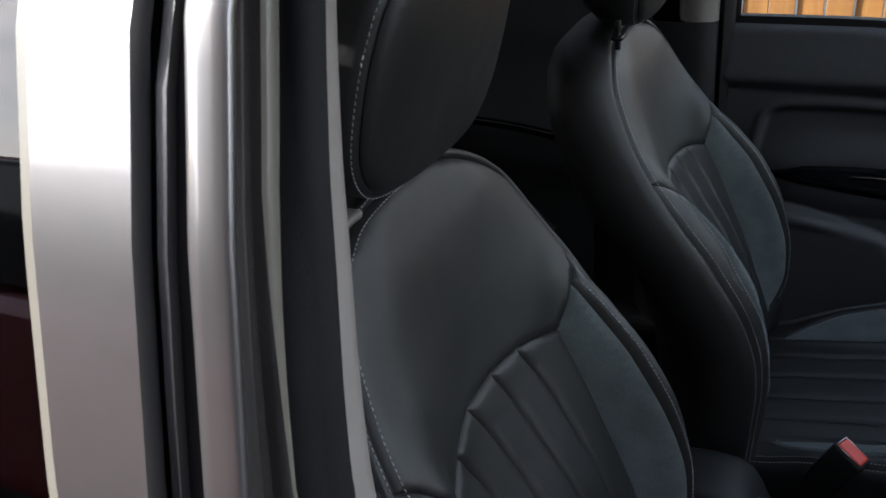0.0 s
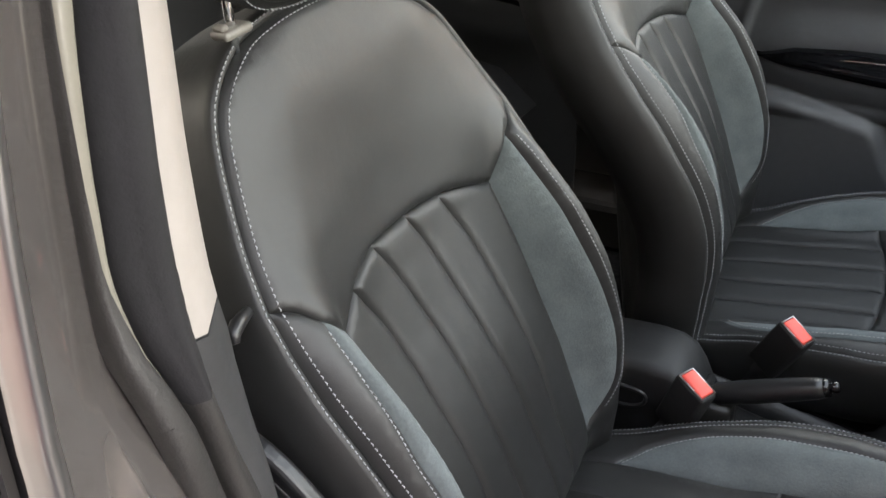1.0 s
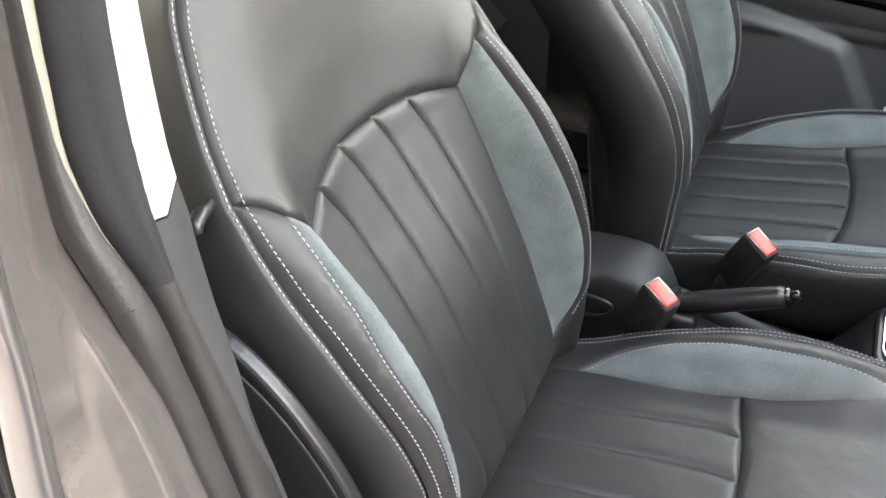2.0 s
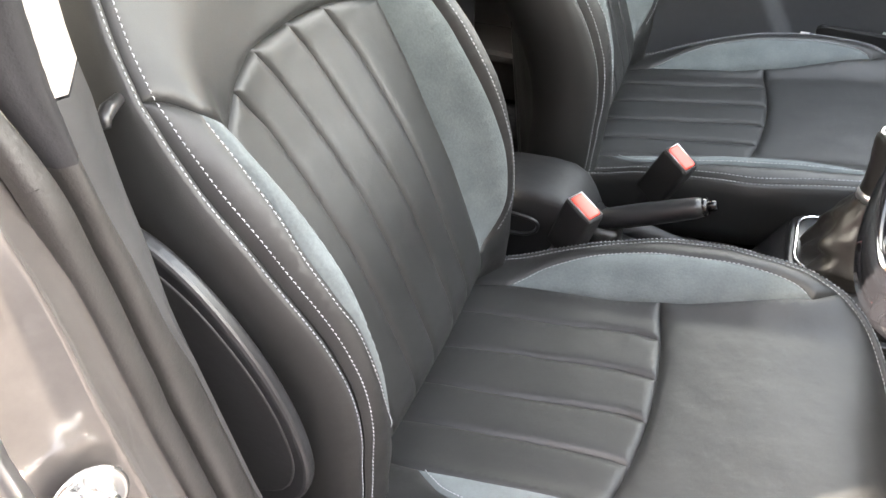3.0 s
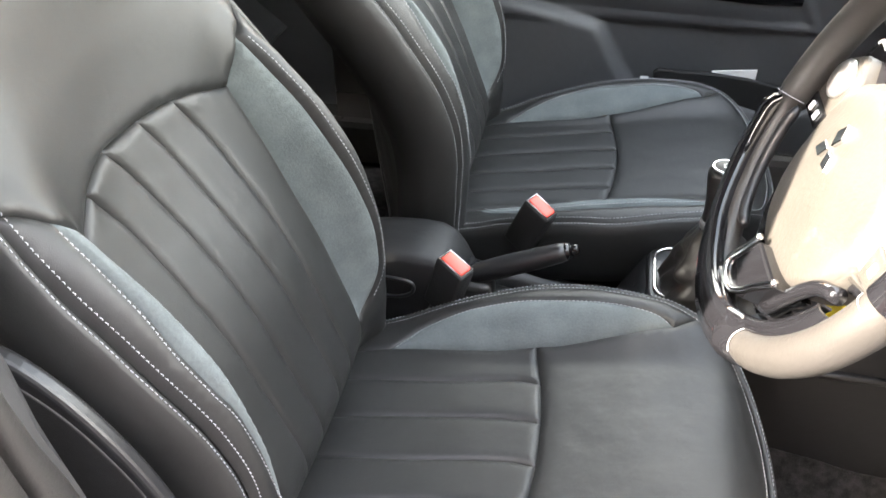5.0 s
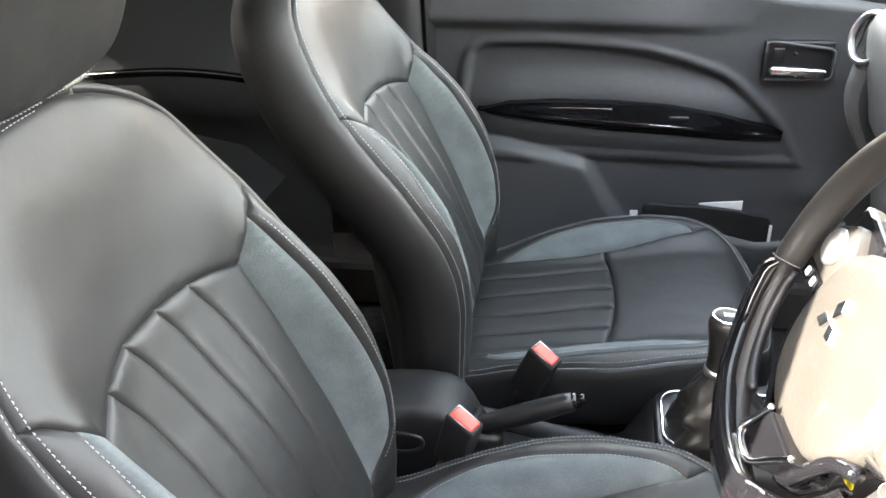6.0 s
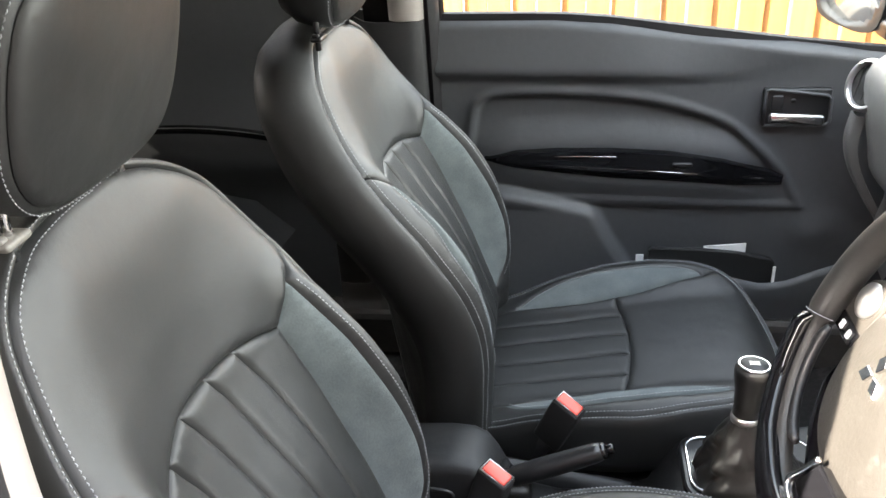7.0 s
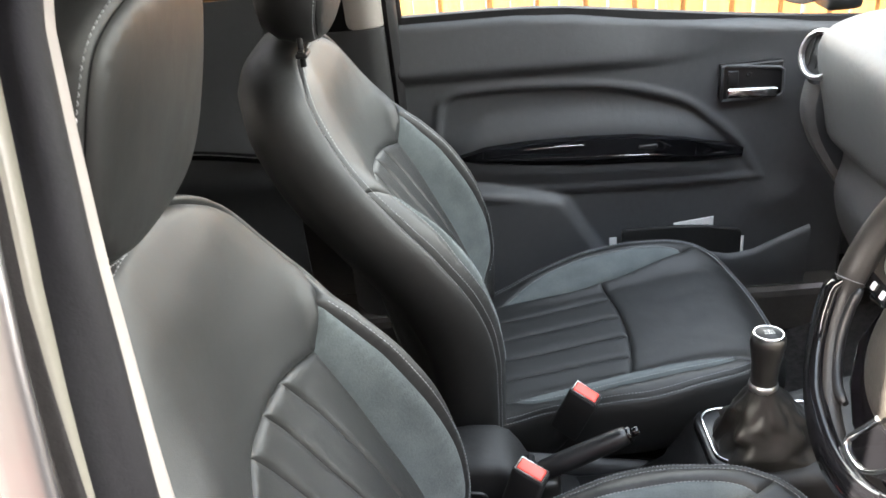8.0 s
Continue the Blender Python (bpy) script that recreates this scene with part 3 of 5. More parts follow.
def shell():
    # roof and rails
    prof = [(-0.652, 1.450), (-0.642, 1.468), (-0.612, 1.484), (-0.56, 1.502), (-0.45, 1.52), (0, 1.535)]
    prof = prof + [(-y, z) for y, z in prof[-2::-1]]
    rows = [[(x, y, z - 0.04 * max(0, (x - 0.2) / 0.3) ** 2 - 0.05 * max(0, (-0.7 - x) / 0.6) ** 2) for y, z in prof] for x in (-1.35, -1.1, -0.7, -0.3, 0.0, 0.2, 0.35, 0.45)]
    sheet("roof", rows, PAINT, car, "painted steel roof", thick=0.03)
    for s in (-1, 1):
        tube("front_pillar", smooth_curve([(0.36, s * 0.68, 1.435), (0.6, s * 0.70, 1.34), (0.9, s * 0.725, 1.17), (1.22, s * 0.74, 0.98)], 0.08), 0.036, PAINT, car, "painted windscreen pillar")
        rows = [[(x, s * skin_y(z), z) for x in (-1.6, -1.2, -0.825)] for z in np.linspace(0.3, 1.45, 14)]
        sheet("rear_quarter", rows, PAINT, car, "painted rear quarter panel", thick=0.03 * -s)
        rows = [[(x, s * (skin_y(z) - 0.002), z) for x in (1.12, 1.5, 1.9, 2.3)] for z in np.linspace(0.3, 0.98, 8)]
        sheet("front_wing", rows, PAINT, car, "painted front wing", thick=0.03 * -s)
    part("tailgate", block((-1.62, -0.70, 0.30), (-1.56, 0.70, 1.02), 0.02, 2), PAINT, car)
    part("tailgate_header", block((-1.42, -0.68, 1.405), (-1.33, 0.68, 1.50), 0.015, 2), PAINT, car)
    part("bulkhead", block((1.20, -0.76, 0.20), (1.24, 0.76, 0.93), 0.01, 1), PLASTIC, car)
    part("bonnet", block((1.25, -0.74, 0.88), (2.35, 0.74, 0.94), 0.03, 2), PAINT, car)
    part("nose", block((2.27, -0.74, 0.25), (2.36, 0.74, 0.88), 0.03, 2), PAINT, car)
    part("sill", block((-0.02, -0.815, 0.22), (1.12, -0.70, 0.345), 0.018, 3), JAMB, car, "painted door sill")
    part("sill_cover", block((0.0, -0.715, 0.30), (1.10, -0.60, 0.362), 0.012, 3), TRIMDARK, car, "charcoal plastic sill cover")
    part("far_sill", block((-0.82, 0.66, 0.22), (1.12, 0.82, 0.345), 0.018, 2), JAMB, car)
    part("rear_sill", block((-0.82, -0.80, 0.22), (-0.03, -0.66, 0.30), 0.012, 2), JAMB, car)
    # windscreen and rear glass
    rows = [[(x, y, z) for y in np.linspace(-0.67, 0.67, 7)] for x, z in ((0.44, 1.46), (0.7, 1.31), (1.0, 1.11), (1.22, 0.96))]
    sheet("windscreen", rows, GLASS, car, "clear laminated windscreen", thick=0.005)
    rows = [[(x, y, z) for y in np.linspace(-0.62, 0.62, 5)] for x, z in ((-1.36, 1.42), (-1.59, 1.01))]
    sheet("rear_glass", rows, PRIVACY, car, "dark tinted rear window", thick=0.004)
    # far middle post with its pale upper trim
    rows = [[(x, skin_y(z), z) for x in (-0.04, 0.04)] for z in np.linspace(0.3, 1.44, 10)]
    sheet("far_post_skin", rows, PAINT, car, "", thick=-0.02)
    def far_trim(pname, z0, z1, mat, lab):
        rows = []
        for z in np.linspace(z0, z1, 12):
            t = float(np.interp(z, (0.3, 1.02, 1.2, 1.31), (0.118, 0.118, 0.095, 0.085)))
            y = skin_y(z) - t
            k = 1.0 if z0 < 1 else 0.36
            rows.append([(-0.115 * k, y + 0.06, z), (-0.085 * k, y + 0.012, z), (-0.06 * k, y, z), (0.0, y - 0.004, z), (0.027, y + 0.002, z), (0.035, y + 0.02, z), (0.038, y + 0.07, z)])
        sheet(pname, rows, mat, car, lab, thick=-0.003)
    far_trim("far_post_upper_trim", 1.016, 1.44, TRIMPALE, "pale grey plastic post trim")
    far_trim("far_post_lower_trim", 0.30, 1.0145, TRIMDARK, "charcoal plastic post trim")
    rows = []
    for z in np.linspace(0.30, 1.44, 20):
        y = skin_y(z) - float(np.interp(z, (0.3, 1.02, 1.2, 1.31), (0.118, 0.118, 0.095, 0.085)))
        rows.append([(0.036, y + 0.022, z), (0.046, y + 0.016, z), (0.056, y + 0.024, z), (0.060, y + 0.045, z), (0.058, y + 0.085, z)])
    sheet("far_post_seal", rows, RUBBER, car, "black rubber door seal", thick=-0.003)
    # wheels
    for x in (-1.05, 1.62):
        for s in (-1, 1):
            w = lathe("wheel", ((0.05, -0.085), (0.25, -0.085), (0.283, -0.06), (0.288, 0), (0.283, 0.06), (0.25, 0.085), (0.19, 0.08), (0.18, 0.05), (0.05, 0.05)), TYRE, car, "black tyre on a silver rim", 32, pose(0, 0, 0, 90, 0, 0))
            w.location = (x, s * 0.72, 0.288)
            lathe("rim", ((0.01, -0.03), (0.175, -0.03), (0.178, 0.0), (0.175, 0.03), (0.06, 0.02), (0.01, 0.03)), SILVER, w, "", 24, pose(0, 0, 0, 90, 0, 0))


shell()

rows = [[(x, y, 1.475 - 0.03 * (y / 0.6) ** 2 - 0.02 * max(0, x) - (0.02 if abs(y) > 0.58 else 0)) for y in np.linspace(-0.62, 0.62, 13)] for x in np.linspace(-1.33, 0.40, 8)]
ceiling = sheet("ceiling", rows, HEADLINE, None, thick=0.006)
tagged(ceiling, "pale grey fabric headliner", "ceiling", kind="structure")

part_bm = bmesh.new()
bmesh.ops.create_grid(part_bm, x_segments=70, y_segments=36, size=1)
for v in part_bm.verts:
    x, y = -0.18 + v.co.x * 1.4, v.co.y * 0.72
    rise = 0.10 * max(0.0, x - 0.85) / 0.3
    tun = 0.16 * float(1 - sm(0.06, 0.16, abs(y)))
    v.co = (x, y, 0.222 + rise + tun + 0.004 * noise.noise((x * 9, y * 9, 0)))
floor = part("floor", part_bm, CARPET, smooth=True)
tagged(floor, "dark worn carpet over the car floor", "car floor", kind="structure")

# ---- front seats ----
RECLINE = radians(21.5)
E_UP = np.array([-math.sin(RECLINE), 0, math.cos(RECLINE)])
E_OUT = np.array([math.cos(RECLINE), 0, math.sin(RECLINE)])
BACK_FOOT = np.array([0.15, 0, 0.47])


def glide(x, xs, ys):
    """A smooth line through the stations that never overshoots them."""
    xs, ys = np.array(xs, float), np.array(ys, float)
    h, d = np.diff(xs), np.diff(ys) / np.diff(xs)
    m = np.zeros(len(xs))
    for k in range(1, len(xs) - 1):
        if d[k - 1] * d[k] > 0:
            m[k] = (h[k - 1] + h[k]) * 3 / ((h[k - 1] + 2 * h[k]) / d[k] + (2 * h[k - 1] + h[k]) / d[k - 1])
    m[0], m[-1] = d[0], d[-1]
    x = np.clip(np.asarray(x, float), xs[0], xs[-1])
    i = np.clip(np.searchsorted(xs, x) - 1, 0, len(h) - 1)
    t = (x - xs[i]) / h[i]
    return ((1 + 2 * t) * (1 - t) ** 2 * ys[i] + t * (1 - t) ** 2 * h[i] * m[i] + t * t * (3 - 2 * t) * ys[i + 1] + t * t * (t - 1) * h[i] * m[i + 1])


def back_depth(u, s):
    a = np.abs(u)
    amp = glide(s, (-0.10, -0.04, 0.02, 0.07, 0.12, 0.2, 0.27, 0.34, 0.41, 0.45, 0.50, 0.56, 0.64, 0.72),
                (0.0, 0.003, 0.012, 0.030, 0.052, 0.074, 0.080, 0.070, 0.046, 0.030, 0.017, 0.010, 0.007, 0.006))
    # below the shoulder a steep-sided bolster, above it one broad shallow dish
    high = sm(0.40, 0.52, s)
    h = amp * (sm(0.146, 0.196, a) * (1 - high) + sm(0.02, 0.21, a) * high)
    h = h - (0.026 * amp / 0.08 + 0.018) * (1 - high) * sm(0.192, 0.252, a)
    rim = glide(s, (0.38, 0.43, 0.478, 0.530, 0.606, 0.638, 0.66), (0.230, 0.2275, 0.222, 0.2055, 0.175, 0.151, 0.11))
    h = h - 0.013 * high * sm(-0.075, 0.012, a - rim) * (1 - 0.5 * sm(0.60, 0.65, s))
    lumbar = glide(s, (-0.10, -0.05, 0.0, 0.1, 0.2, 0.26, 0.31, 0.36, 0.42, 0.46, 0.53, 0.62, 0.72), (0.0, 0.002, 0.006, 0.011, 0.013, 0.009, 0.001, -0.008, -0.0145, -0.0155, -0.009, 0.0, 0.0))
    h = h + lumbar * (1 - np.clip(a / 0.19, 0, 1) ** 2)
    # the middle rolls under where it meets the cushion
    h = h - glide(s, (-0.10, -0.03, 0.0, 0.02, 0.035, 0.05, 0.065, 0.08), (0.075, 0.060, 0.040, 0.022, 0.010, 0.0035, 0.0008, 0.0)) * (1 - 0.75 * sm(0.150, 0.200, a))
    return h - 0.006 * sm(0.60, 0.70, s)


def back_place(u, s, push=0.0):
    u, s = np.asarray(u, float), np.asarray(s, float)
    h = back_depth(u, s) + push
    return BACK_FOOT + u[:, None] * np.array([0, 1, 0]) + s[:, None] * E_UP + h[:, None] * E_OUT


def cushion_place(u, x, push=0.0):
    u, x = np.asarray(u, float), np.asarray(x, float)
    a = np.abs(u)
    z = glide(x, (0.05, 0.12, 0.16, 0.26, 0.36, 0.45, 0.52, 0.56, 0.585, 0.605, 0.62, 0.632, 0.64, 0.65), (0.45, 0.462, 0.470, 0.484, 0.500, 0.519, 0.530, 0.5315, 0.529, 0.522, 0.512, 0.502, 0.492, 0.478))
    side = glide(x, (0.1, 0.16, 0.22, 0.28, 0.35, 0.42, 0.49, 0.56, 0.60, 0.65), (0.0, 0.006, 0.022, 0.034, 0.042, 0.039, 0.030, 0.020, 0.012, 0.004))
    z = z + side * sm(0.13, 0.207, a) - 0.008 * sm(0.215, 0.265, a)
    return np.stack([x, u, z + push], axis=1)


def smooth_normals(line):
    t = np.gradient(line, axis=0)
    return np.c_[t[:, 1], -t[:, 0]] / np.maximum(np.linalg.norm(t, axis=1), 1e-9)[:, None]


def boxing(name, ring, outward, back, profile, mat, parent, label="", close=True, swell=None):
    """The side of a cushion: rings that run from the seam outwards and back, closed behind."""
    verts, faces = [], []
    n = len(ring)
    for o, b in profile:
        verts += [ring[i] + outward[i] * (o if swell is None or o < 0.009 else 0.009 + (o - 0.009) * swell[i]) + back * b for i in range(n)]
    rows = len(profile)
    if close:
        last = np.array(verts[-n:])
        mid = last.mean(0)
        for k in (0.85, 0.5, 0.1):
            verts += [mid + (p - mid) * k + back * 0.012 * (1 - k) for p in last]
            rows += 1
    for r in range(rows - 1):
        for i in range(n - 1 if not close else n):
            j = (i + 1) % n
            faces.append((r * n + i, (r + 1) * n + i, (r + 1) * n + j, r * n + j))
    ob = mesh_part(name, verts, faces, mat, parent, label)
    return ob


def make_seat(shoulder=(0.45, 0.1), guide_mat=GUIDEPL, post_mat=CHROME, drop=0.0):
    def on_rest(u, s, push=0.0):
        return back_place(u, s, push - drop * sm(0.35, 0.60, s))

    seat = thing("front_seat", "black leather car seat with grey suede inserts and pale double stitching", "car seat", group="front seats of the car")
    rows = []
    # seams are drawn in deeper where the padding is thick
    rest_seam = {"depth": 0.0074, "fade": lambda q: glide(q[:, 1], (0.0, 0.12, 0.30, 0.43, 0.7), (0.40, 0.46, 0.72, 0.98, 1.0))}
    cushion_seam = {"depth": 0.0068, "fade": lambda q: glide(q[:, 1], (0.10, 0.20, 0.33, 0.38, 0.65), (0.40, 0.55, 0.85, 0.98, 1.0))}
    # backrest, right half, in (across, up the back)
    low = smooth_curve([(0.228, -0.06), (0.226, -0.015), (0.222, 0.064), (0.218, 0.143), (0.221, 0.222), (0.228, 0.300), (0.230, 0.376), (0.2275, 0.430), (0.222, 0.478)])
    high = smooth_curve([(0.222, 0.478), (0.2055, 0.530), (0.175, 0.606), (0.151, 0.638), (0.112, 0.659), (0.075, 0.667), (0.04, 0.670), (0, 0.670)])
    high_in = smooth_curve([(0.222, 0.478), (0.2055, 0.530), (0.180, 0.588), (0.155, 0.613), (0.124, 0.634), (0.088, 0.653), (0.050, 0.664), (0.02, 0.669), (0, 0.670)])     # lower on the inner side
    arch = smooth_curve([(-0.153, 0.405), (-0.137, 0.418), (-0.114, 0.434), (-0.090, 0.443), (-0.061, 0.4485), (-0.013, 0.447), (0.035, 0.443), (0.089, 0.432), (0.153, 0.409)])
    tip_b = (0.143, 0.060)

    def inner_edge(top):
        return smooth_curve([top, (0.154, 0.342), (0.152, 0.260), (0.152, 0.177), (0.149, 0.105), tip_b])
    inner_low = smooth_curve([tip_b, (0.138, 0.0), (0.134, -0.06)])

    def side_lines(shoulder_mid, joint, top, bow):
        """The seams of one bolster: from the shoulder to the joint, on to the arch, round the suede and down inside it."""
        return (smooth_curve([(0.222, 0.478), shoulder_mid, joint]),
                smooth_curve([joint, ((joint[0] + top[0]) / 2 + 0.003, (joint[1] + top[1]) / 2 + 0.004), top]),
                smooth_curve([joint] + bow + [tip_b]),
                inner_edge(top))
    inboard = side_lines((0.204, 0.470), (0.181, 0.452), (0.153, 0.409), [(0.1825, 0.420), (0.183, 0.355), (0.183, 0.286), (0.186, 0.216), (0.188, 0.149), (0.184, 0.104), (0.168, 0.076)])
    outboard = side_lines((0.207, 0.469), (0.193, 0.450), (0.153, 0.405), [(0.198, 0.415), (0.203, 0.36), (0.206, 0.315), (0.204, 0.27), (0.199, 0.235), (0.196, 0.17), (0.189, 0.115), (0.168, 0.078)])
    m = mirrored
    # side cover behind the seam
    ring2 = joined(low, high_in, m(high)[::-1], m(low)[::-1])
    ring = on_rest(ring2[:, 0], ring2[:, 1], np.full(len(ring2), -0.0066))
    nn = smooth_normals(np.vstack([ring2[-1:], ring2, ring2[:1]]))[1:-1]
    outward = nn[:, :1] * np.array([0, 1, 0]) + nn[:, 1:] * E_UP
    outward[ring2[:, 1] < 0.0] *= 0.3
    swell = np.interp(ring2[:, 1], (0.36, 0.5, 0.6), (1.0,) + shoulder) + (0.55 * np.exp(-((ring2[:, 0] - 0.07) / 0.05) ** 2) * (ring2[:, 1] > 0.55) if shoulder[1] < 0.5 else 0)
    backrest = boxing("backrest", ring, outward, -E_OUT,
           ((0, 0), (0.0022, -0.0032), (0.0055, -0.0040), (0.0100, -0.0012), (0.017, 0.012), (0.023, 0.032), (0.024, 0.055), (0.018, 0.08), (0.006, 0.098), (-0.012, 0.106)), LEATHER, seat, swell=swell)
    padded("upper_panel", joined(high_in, m(high)[::-1], m(outboard[0]), m(outboard[1]), arch, inboard[1][::-1], inboard[0][::-1]), on_rest, LEATHER, backrest, wrinkle=0.0005, r=0.013, **rest_seam)
    for flip in (False, True):
        f = m if flip else (lambda q: q)
        j_out, j_in, outer, inner = outboard if flip else inboard
        padded("bolster", f(joined(low, j_out, outer, inner_low)), on_rest, LEATHER, backrest, step=0.007, wrinkle=0.001, **rest_seam)
        padded("suede_insert", f(joined(j_in, inner, outer[::-1])), on_rest, SUEDE, backrest, "grey suede insert", step=0.007, wrinkle=0.0008, **rest_seam)
    arch_s = lambda u: float(np.interp(u, arch[:, 0], arch[:, 1]))
    lines = [m(np.vstack([outboard[3], inner_low[1:]]))]
    for seam in ([(-0.114, 0), (-0.095, 0.387), (-0.089, 0.332), (-0.088, 0.275), (-0.086, 0.216), (-0.085, 0.06), (-0.084, -0.06)],
                 [(-0.061, 0), (-0.045, 0.410), (-0.035, 0.350), (-0.033, 0.283), (-0.034, 0.215), (-0.034, 0.06), (-0.034, -0.06)],
                 [(0.004, 0), (0.018, 0.404), (0.024, 0.340), (0.027, 0.261), (0.029, 0.188), (0.028, 0.06), (0.026, -0.06)],
                 [(0.064, 0), (0.083, 0.379), (0.088, 0.305), (0.087, 0.222), (0.083, 0.14), (0.080, 0.05), (0.077, -0.06)]):
        seam[0] = (seam[0][0], arch_s(seam[0][0]))
        lines.append(smooth_curve(seam))
    lines.append(np.vstack([inboard[3], inner_low[1:]]))
    for a, b in zip(lines, lines[1:]):
        ua, ub = a[0, 0], b[0, 0]
        cap = arch[(arch[:, 0] > ua + 0.002) & (arch[:, 0] < ub - 0.002)]
        padded("pleat", joined(a[::-1], np.vstack([a[:1], cap, b[:1]]), b), on_rest, LEATHER, backrest, step=0.006, r=0.014, wrinkle=0.0007, **rest_seam)
    # stitching
    up = E_OUT[None]
    def on_back(q):
        return on_rest(q[:, 0], q[:, 1], np.full(len(q), -0.0002)), np.repeat(up, len(q), 0)
    half = joined(low[6:], high)
    inner_half = joined(low[6:], high_in)
    for f in ((lambda q: q), m):
        # on the inner side the row stops below the shoulder
        keep = half if f is m else inner_half[:int(np.argmax(inner_half[:, 1] > 0.40))]
        nh = smooth_normals(keep)
        rows.append(on_back(f(keep - nh * 0.0052)))
        side3 = on_rest(f(keep)[:, 0], keep[:, 1], np.full(len(keep), -0.0026))
        o3 = f(nh)[:, :1] * np.array([0, 1, 0]) + nh[:, 1:] * E_UP
        rows.append((side3 + o3 * 0.0058, o3 * 0.7 + E_OUT * 0.7))
        q = (outboard if f is m else inboard)[2][1:-6]
        rows.append(on_back(f(q + smooth_normals(q) * -0.005)))
    stitches("stitching", rows, THREAD, backrest, "pale thread stitching")
    # cushion, in (across, forward)
    edge = smooth_curve([(0.190, 0.06), (0.203, 0.106), (0.215, 0.192), (0.234, 0.277), (0.248, 0.363), (0.247, 0.415), (0.240, 0.456), (0.227, 0.518), (0.206, 0.560)])
    nose = smooth_curve([(0.206, 0.560), (0.186, 0.586), (0.162, 0.606), (0.125, 0.6215), (0.078, 0.632), (0.04, 0.638), (0, 0.640)])
    fold = smooth_curve([(-0.158, 0.363), (-0.092, 0.377), (-0.030, 0.383), (0.036, 0.382), (0.1, 0.375), (0.158, 0.363)])
    wall = smooth_curve([(0.150, 0.06), (0.154, 0.12), (0.157, 0.165), (0.155, 0.245), (0.154, 0.31), (0.158, 0.363)])
    lens_in = smooth_curve([(0.158, 0.363), (0.160, 0.40), (0.167, 0.445), (0.180, 0.503), (0.187, 0.532)])
    lens_out = smooth_curve([(0.157, 0.165), (0.172, 0.184), (0.188, 0.207), (0.207, 0.261), (0.215, 0.321), (0.2155, 0.39), (0.211, 0.463), (0.201, 0.508), (0.187, 0.532)])
    tip = smooth_curve([(0.187, 0.532), (0.197, 0.547), (0.206, 0.560)])
    k0 = int(np.argmin(np.abs(wall[:, 1] - 0.165)))
    wall_low, wall_high = wall[:k0 + 1], np.vstack([[lens_out[0]], wall[k0 + 1:]])
    wall_low = np.vstack([wall_low[:-1], [lens_out[0]]])
    ring2 = joined(edge, nose, m(nose)[::-1], m(edge)[::-1])
    ring = cushion_place(ring2[:, 0], ring2[:, 1], np.full(len(ring2), -0.0062))
    nn = smooth_normals(np.vstack([ring2[-1:], ring2, ring2[:1]]))[1:-1]
    outward = np.c_[nn[:, 1], nn[:, 0], np.zeros(len(nn))]
    cushion = boxing("cushion", ring, outward, np.array([0, 0, -1.0]),
           ((0, 0), (0.0022, -0.0028), (0.0055, -0.0032), (0.0095, 0.0), (0.013, 0.016), (0.015, 0.045), (0.012, 0.08), (0.002, 0.11), (-0.02, 0.125)), LEATHER, seat)
    padded("front_panel", joined(nose, m(nose)[::-1], m(tip)[::-1], m(lens_in)[::-1], fold, lens_in, tip), cushion_place, LEATHER, cushion, step=0.008, r=0.022, wrinkle=0.001, **cushion_seam)
    for flip in (False, True):
        f = m if flip else (lambda q: q)
        padded("bolster", f(joined(edge, tip[::-1], lens_out[::-1], wall_low[::-1])), cushion_place, LEATHER, cushion, step=0.007, wrinkle=0.0008, **cushion_seam)
        padded("suede_insert", f(joined(wall_high, lens_in, lens_out[::-1])), cushion_place, SUEDE, cushion, "grey suede insert", step=0.007, wrinkle=0.0008, **cushion_seam)
    whole = np.vstack([wall_low, wall_high[1:]])
    lines = [m(whole)]
    for seam in ([(-0.097, 0.06), (-0.094, 0.126), (-0.090, 0.196), (-0.087, 0.285), (-0.0875, 0.345), (-0.092, 0)],
                 [(-0.033, 0.06), (-0.032, 0.12), (-0.030, 0.209), (-0.025, 0.287), (-0.0235, 0.350), (-0.030, 0)],
                 [(0.031, 0.06), (0.033, 0.138), (0.038, 0.209), (0.042, 0.300), (0.0415, 0.345), (0.036, 0)],
                 [(0.099, 0.06), (0.100, 0.136), (0.101, 0.231), (0.106, 0.307), (0.1065, 0.347), (0.100, 0)]):
        seam[-1] = (seam[-1][0], float(np.interp(seam[-1][0], fold[:, 0], fold[:, 1])))
        lines.append(smooth_curve(seam))
    lines.append(whole)
    for a, b in zip(lines, lines[1:]):
        cap = fold[(fold[:, 0] > a[-1, 0] + 0.002) & (fold[:, 0] < b[-1, 0] - 0.002)]
        padded("pleat", joined(a, np.vstack([a[-1:], cap, b[-1:]]), b[::-1]), cushion_place, LEATHER, cushion, step=0.006, r=0.014, wrinkle=0.0007, **cushion_seam)
    rows = []
    def on_cushion(q):
        return cushion_place(q[:, 0], q[:, 1], np.full(len(q), -0.0002)), np.repeat(np.array([[0, 0, 1.0]]), len(q), 0)
    half = joined(edge[8:], nose)
    nh = smooth_normals(half)
    for f in ((lambda q: q), m):
        rows.append(on_cushion(f(half - nh * 0.0050)))
        s3 = cushion_place(f(half)[:, 0], half[:, 1], np.full(len(half), -0.0026))
        o3 = np.c_[nh[:, 1], f(nh)[:, 0], np.zeros(len(nh))]
        rows.append((s3 + o3 * 0.0056, o3 * 0.7 + np.array([0, 0, 0.7])))
        q = lens_out[1:-1]
        rows.append(on_cushion(f(q + smooth_normals(q) * -0.005)))
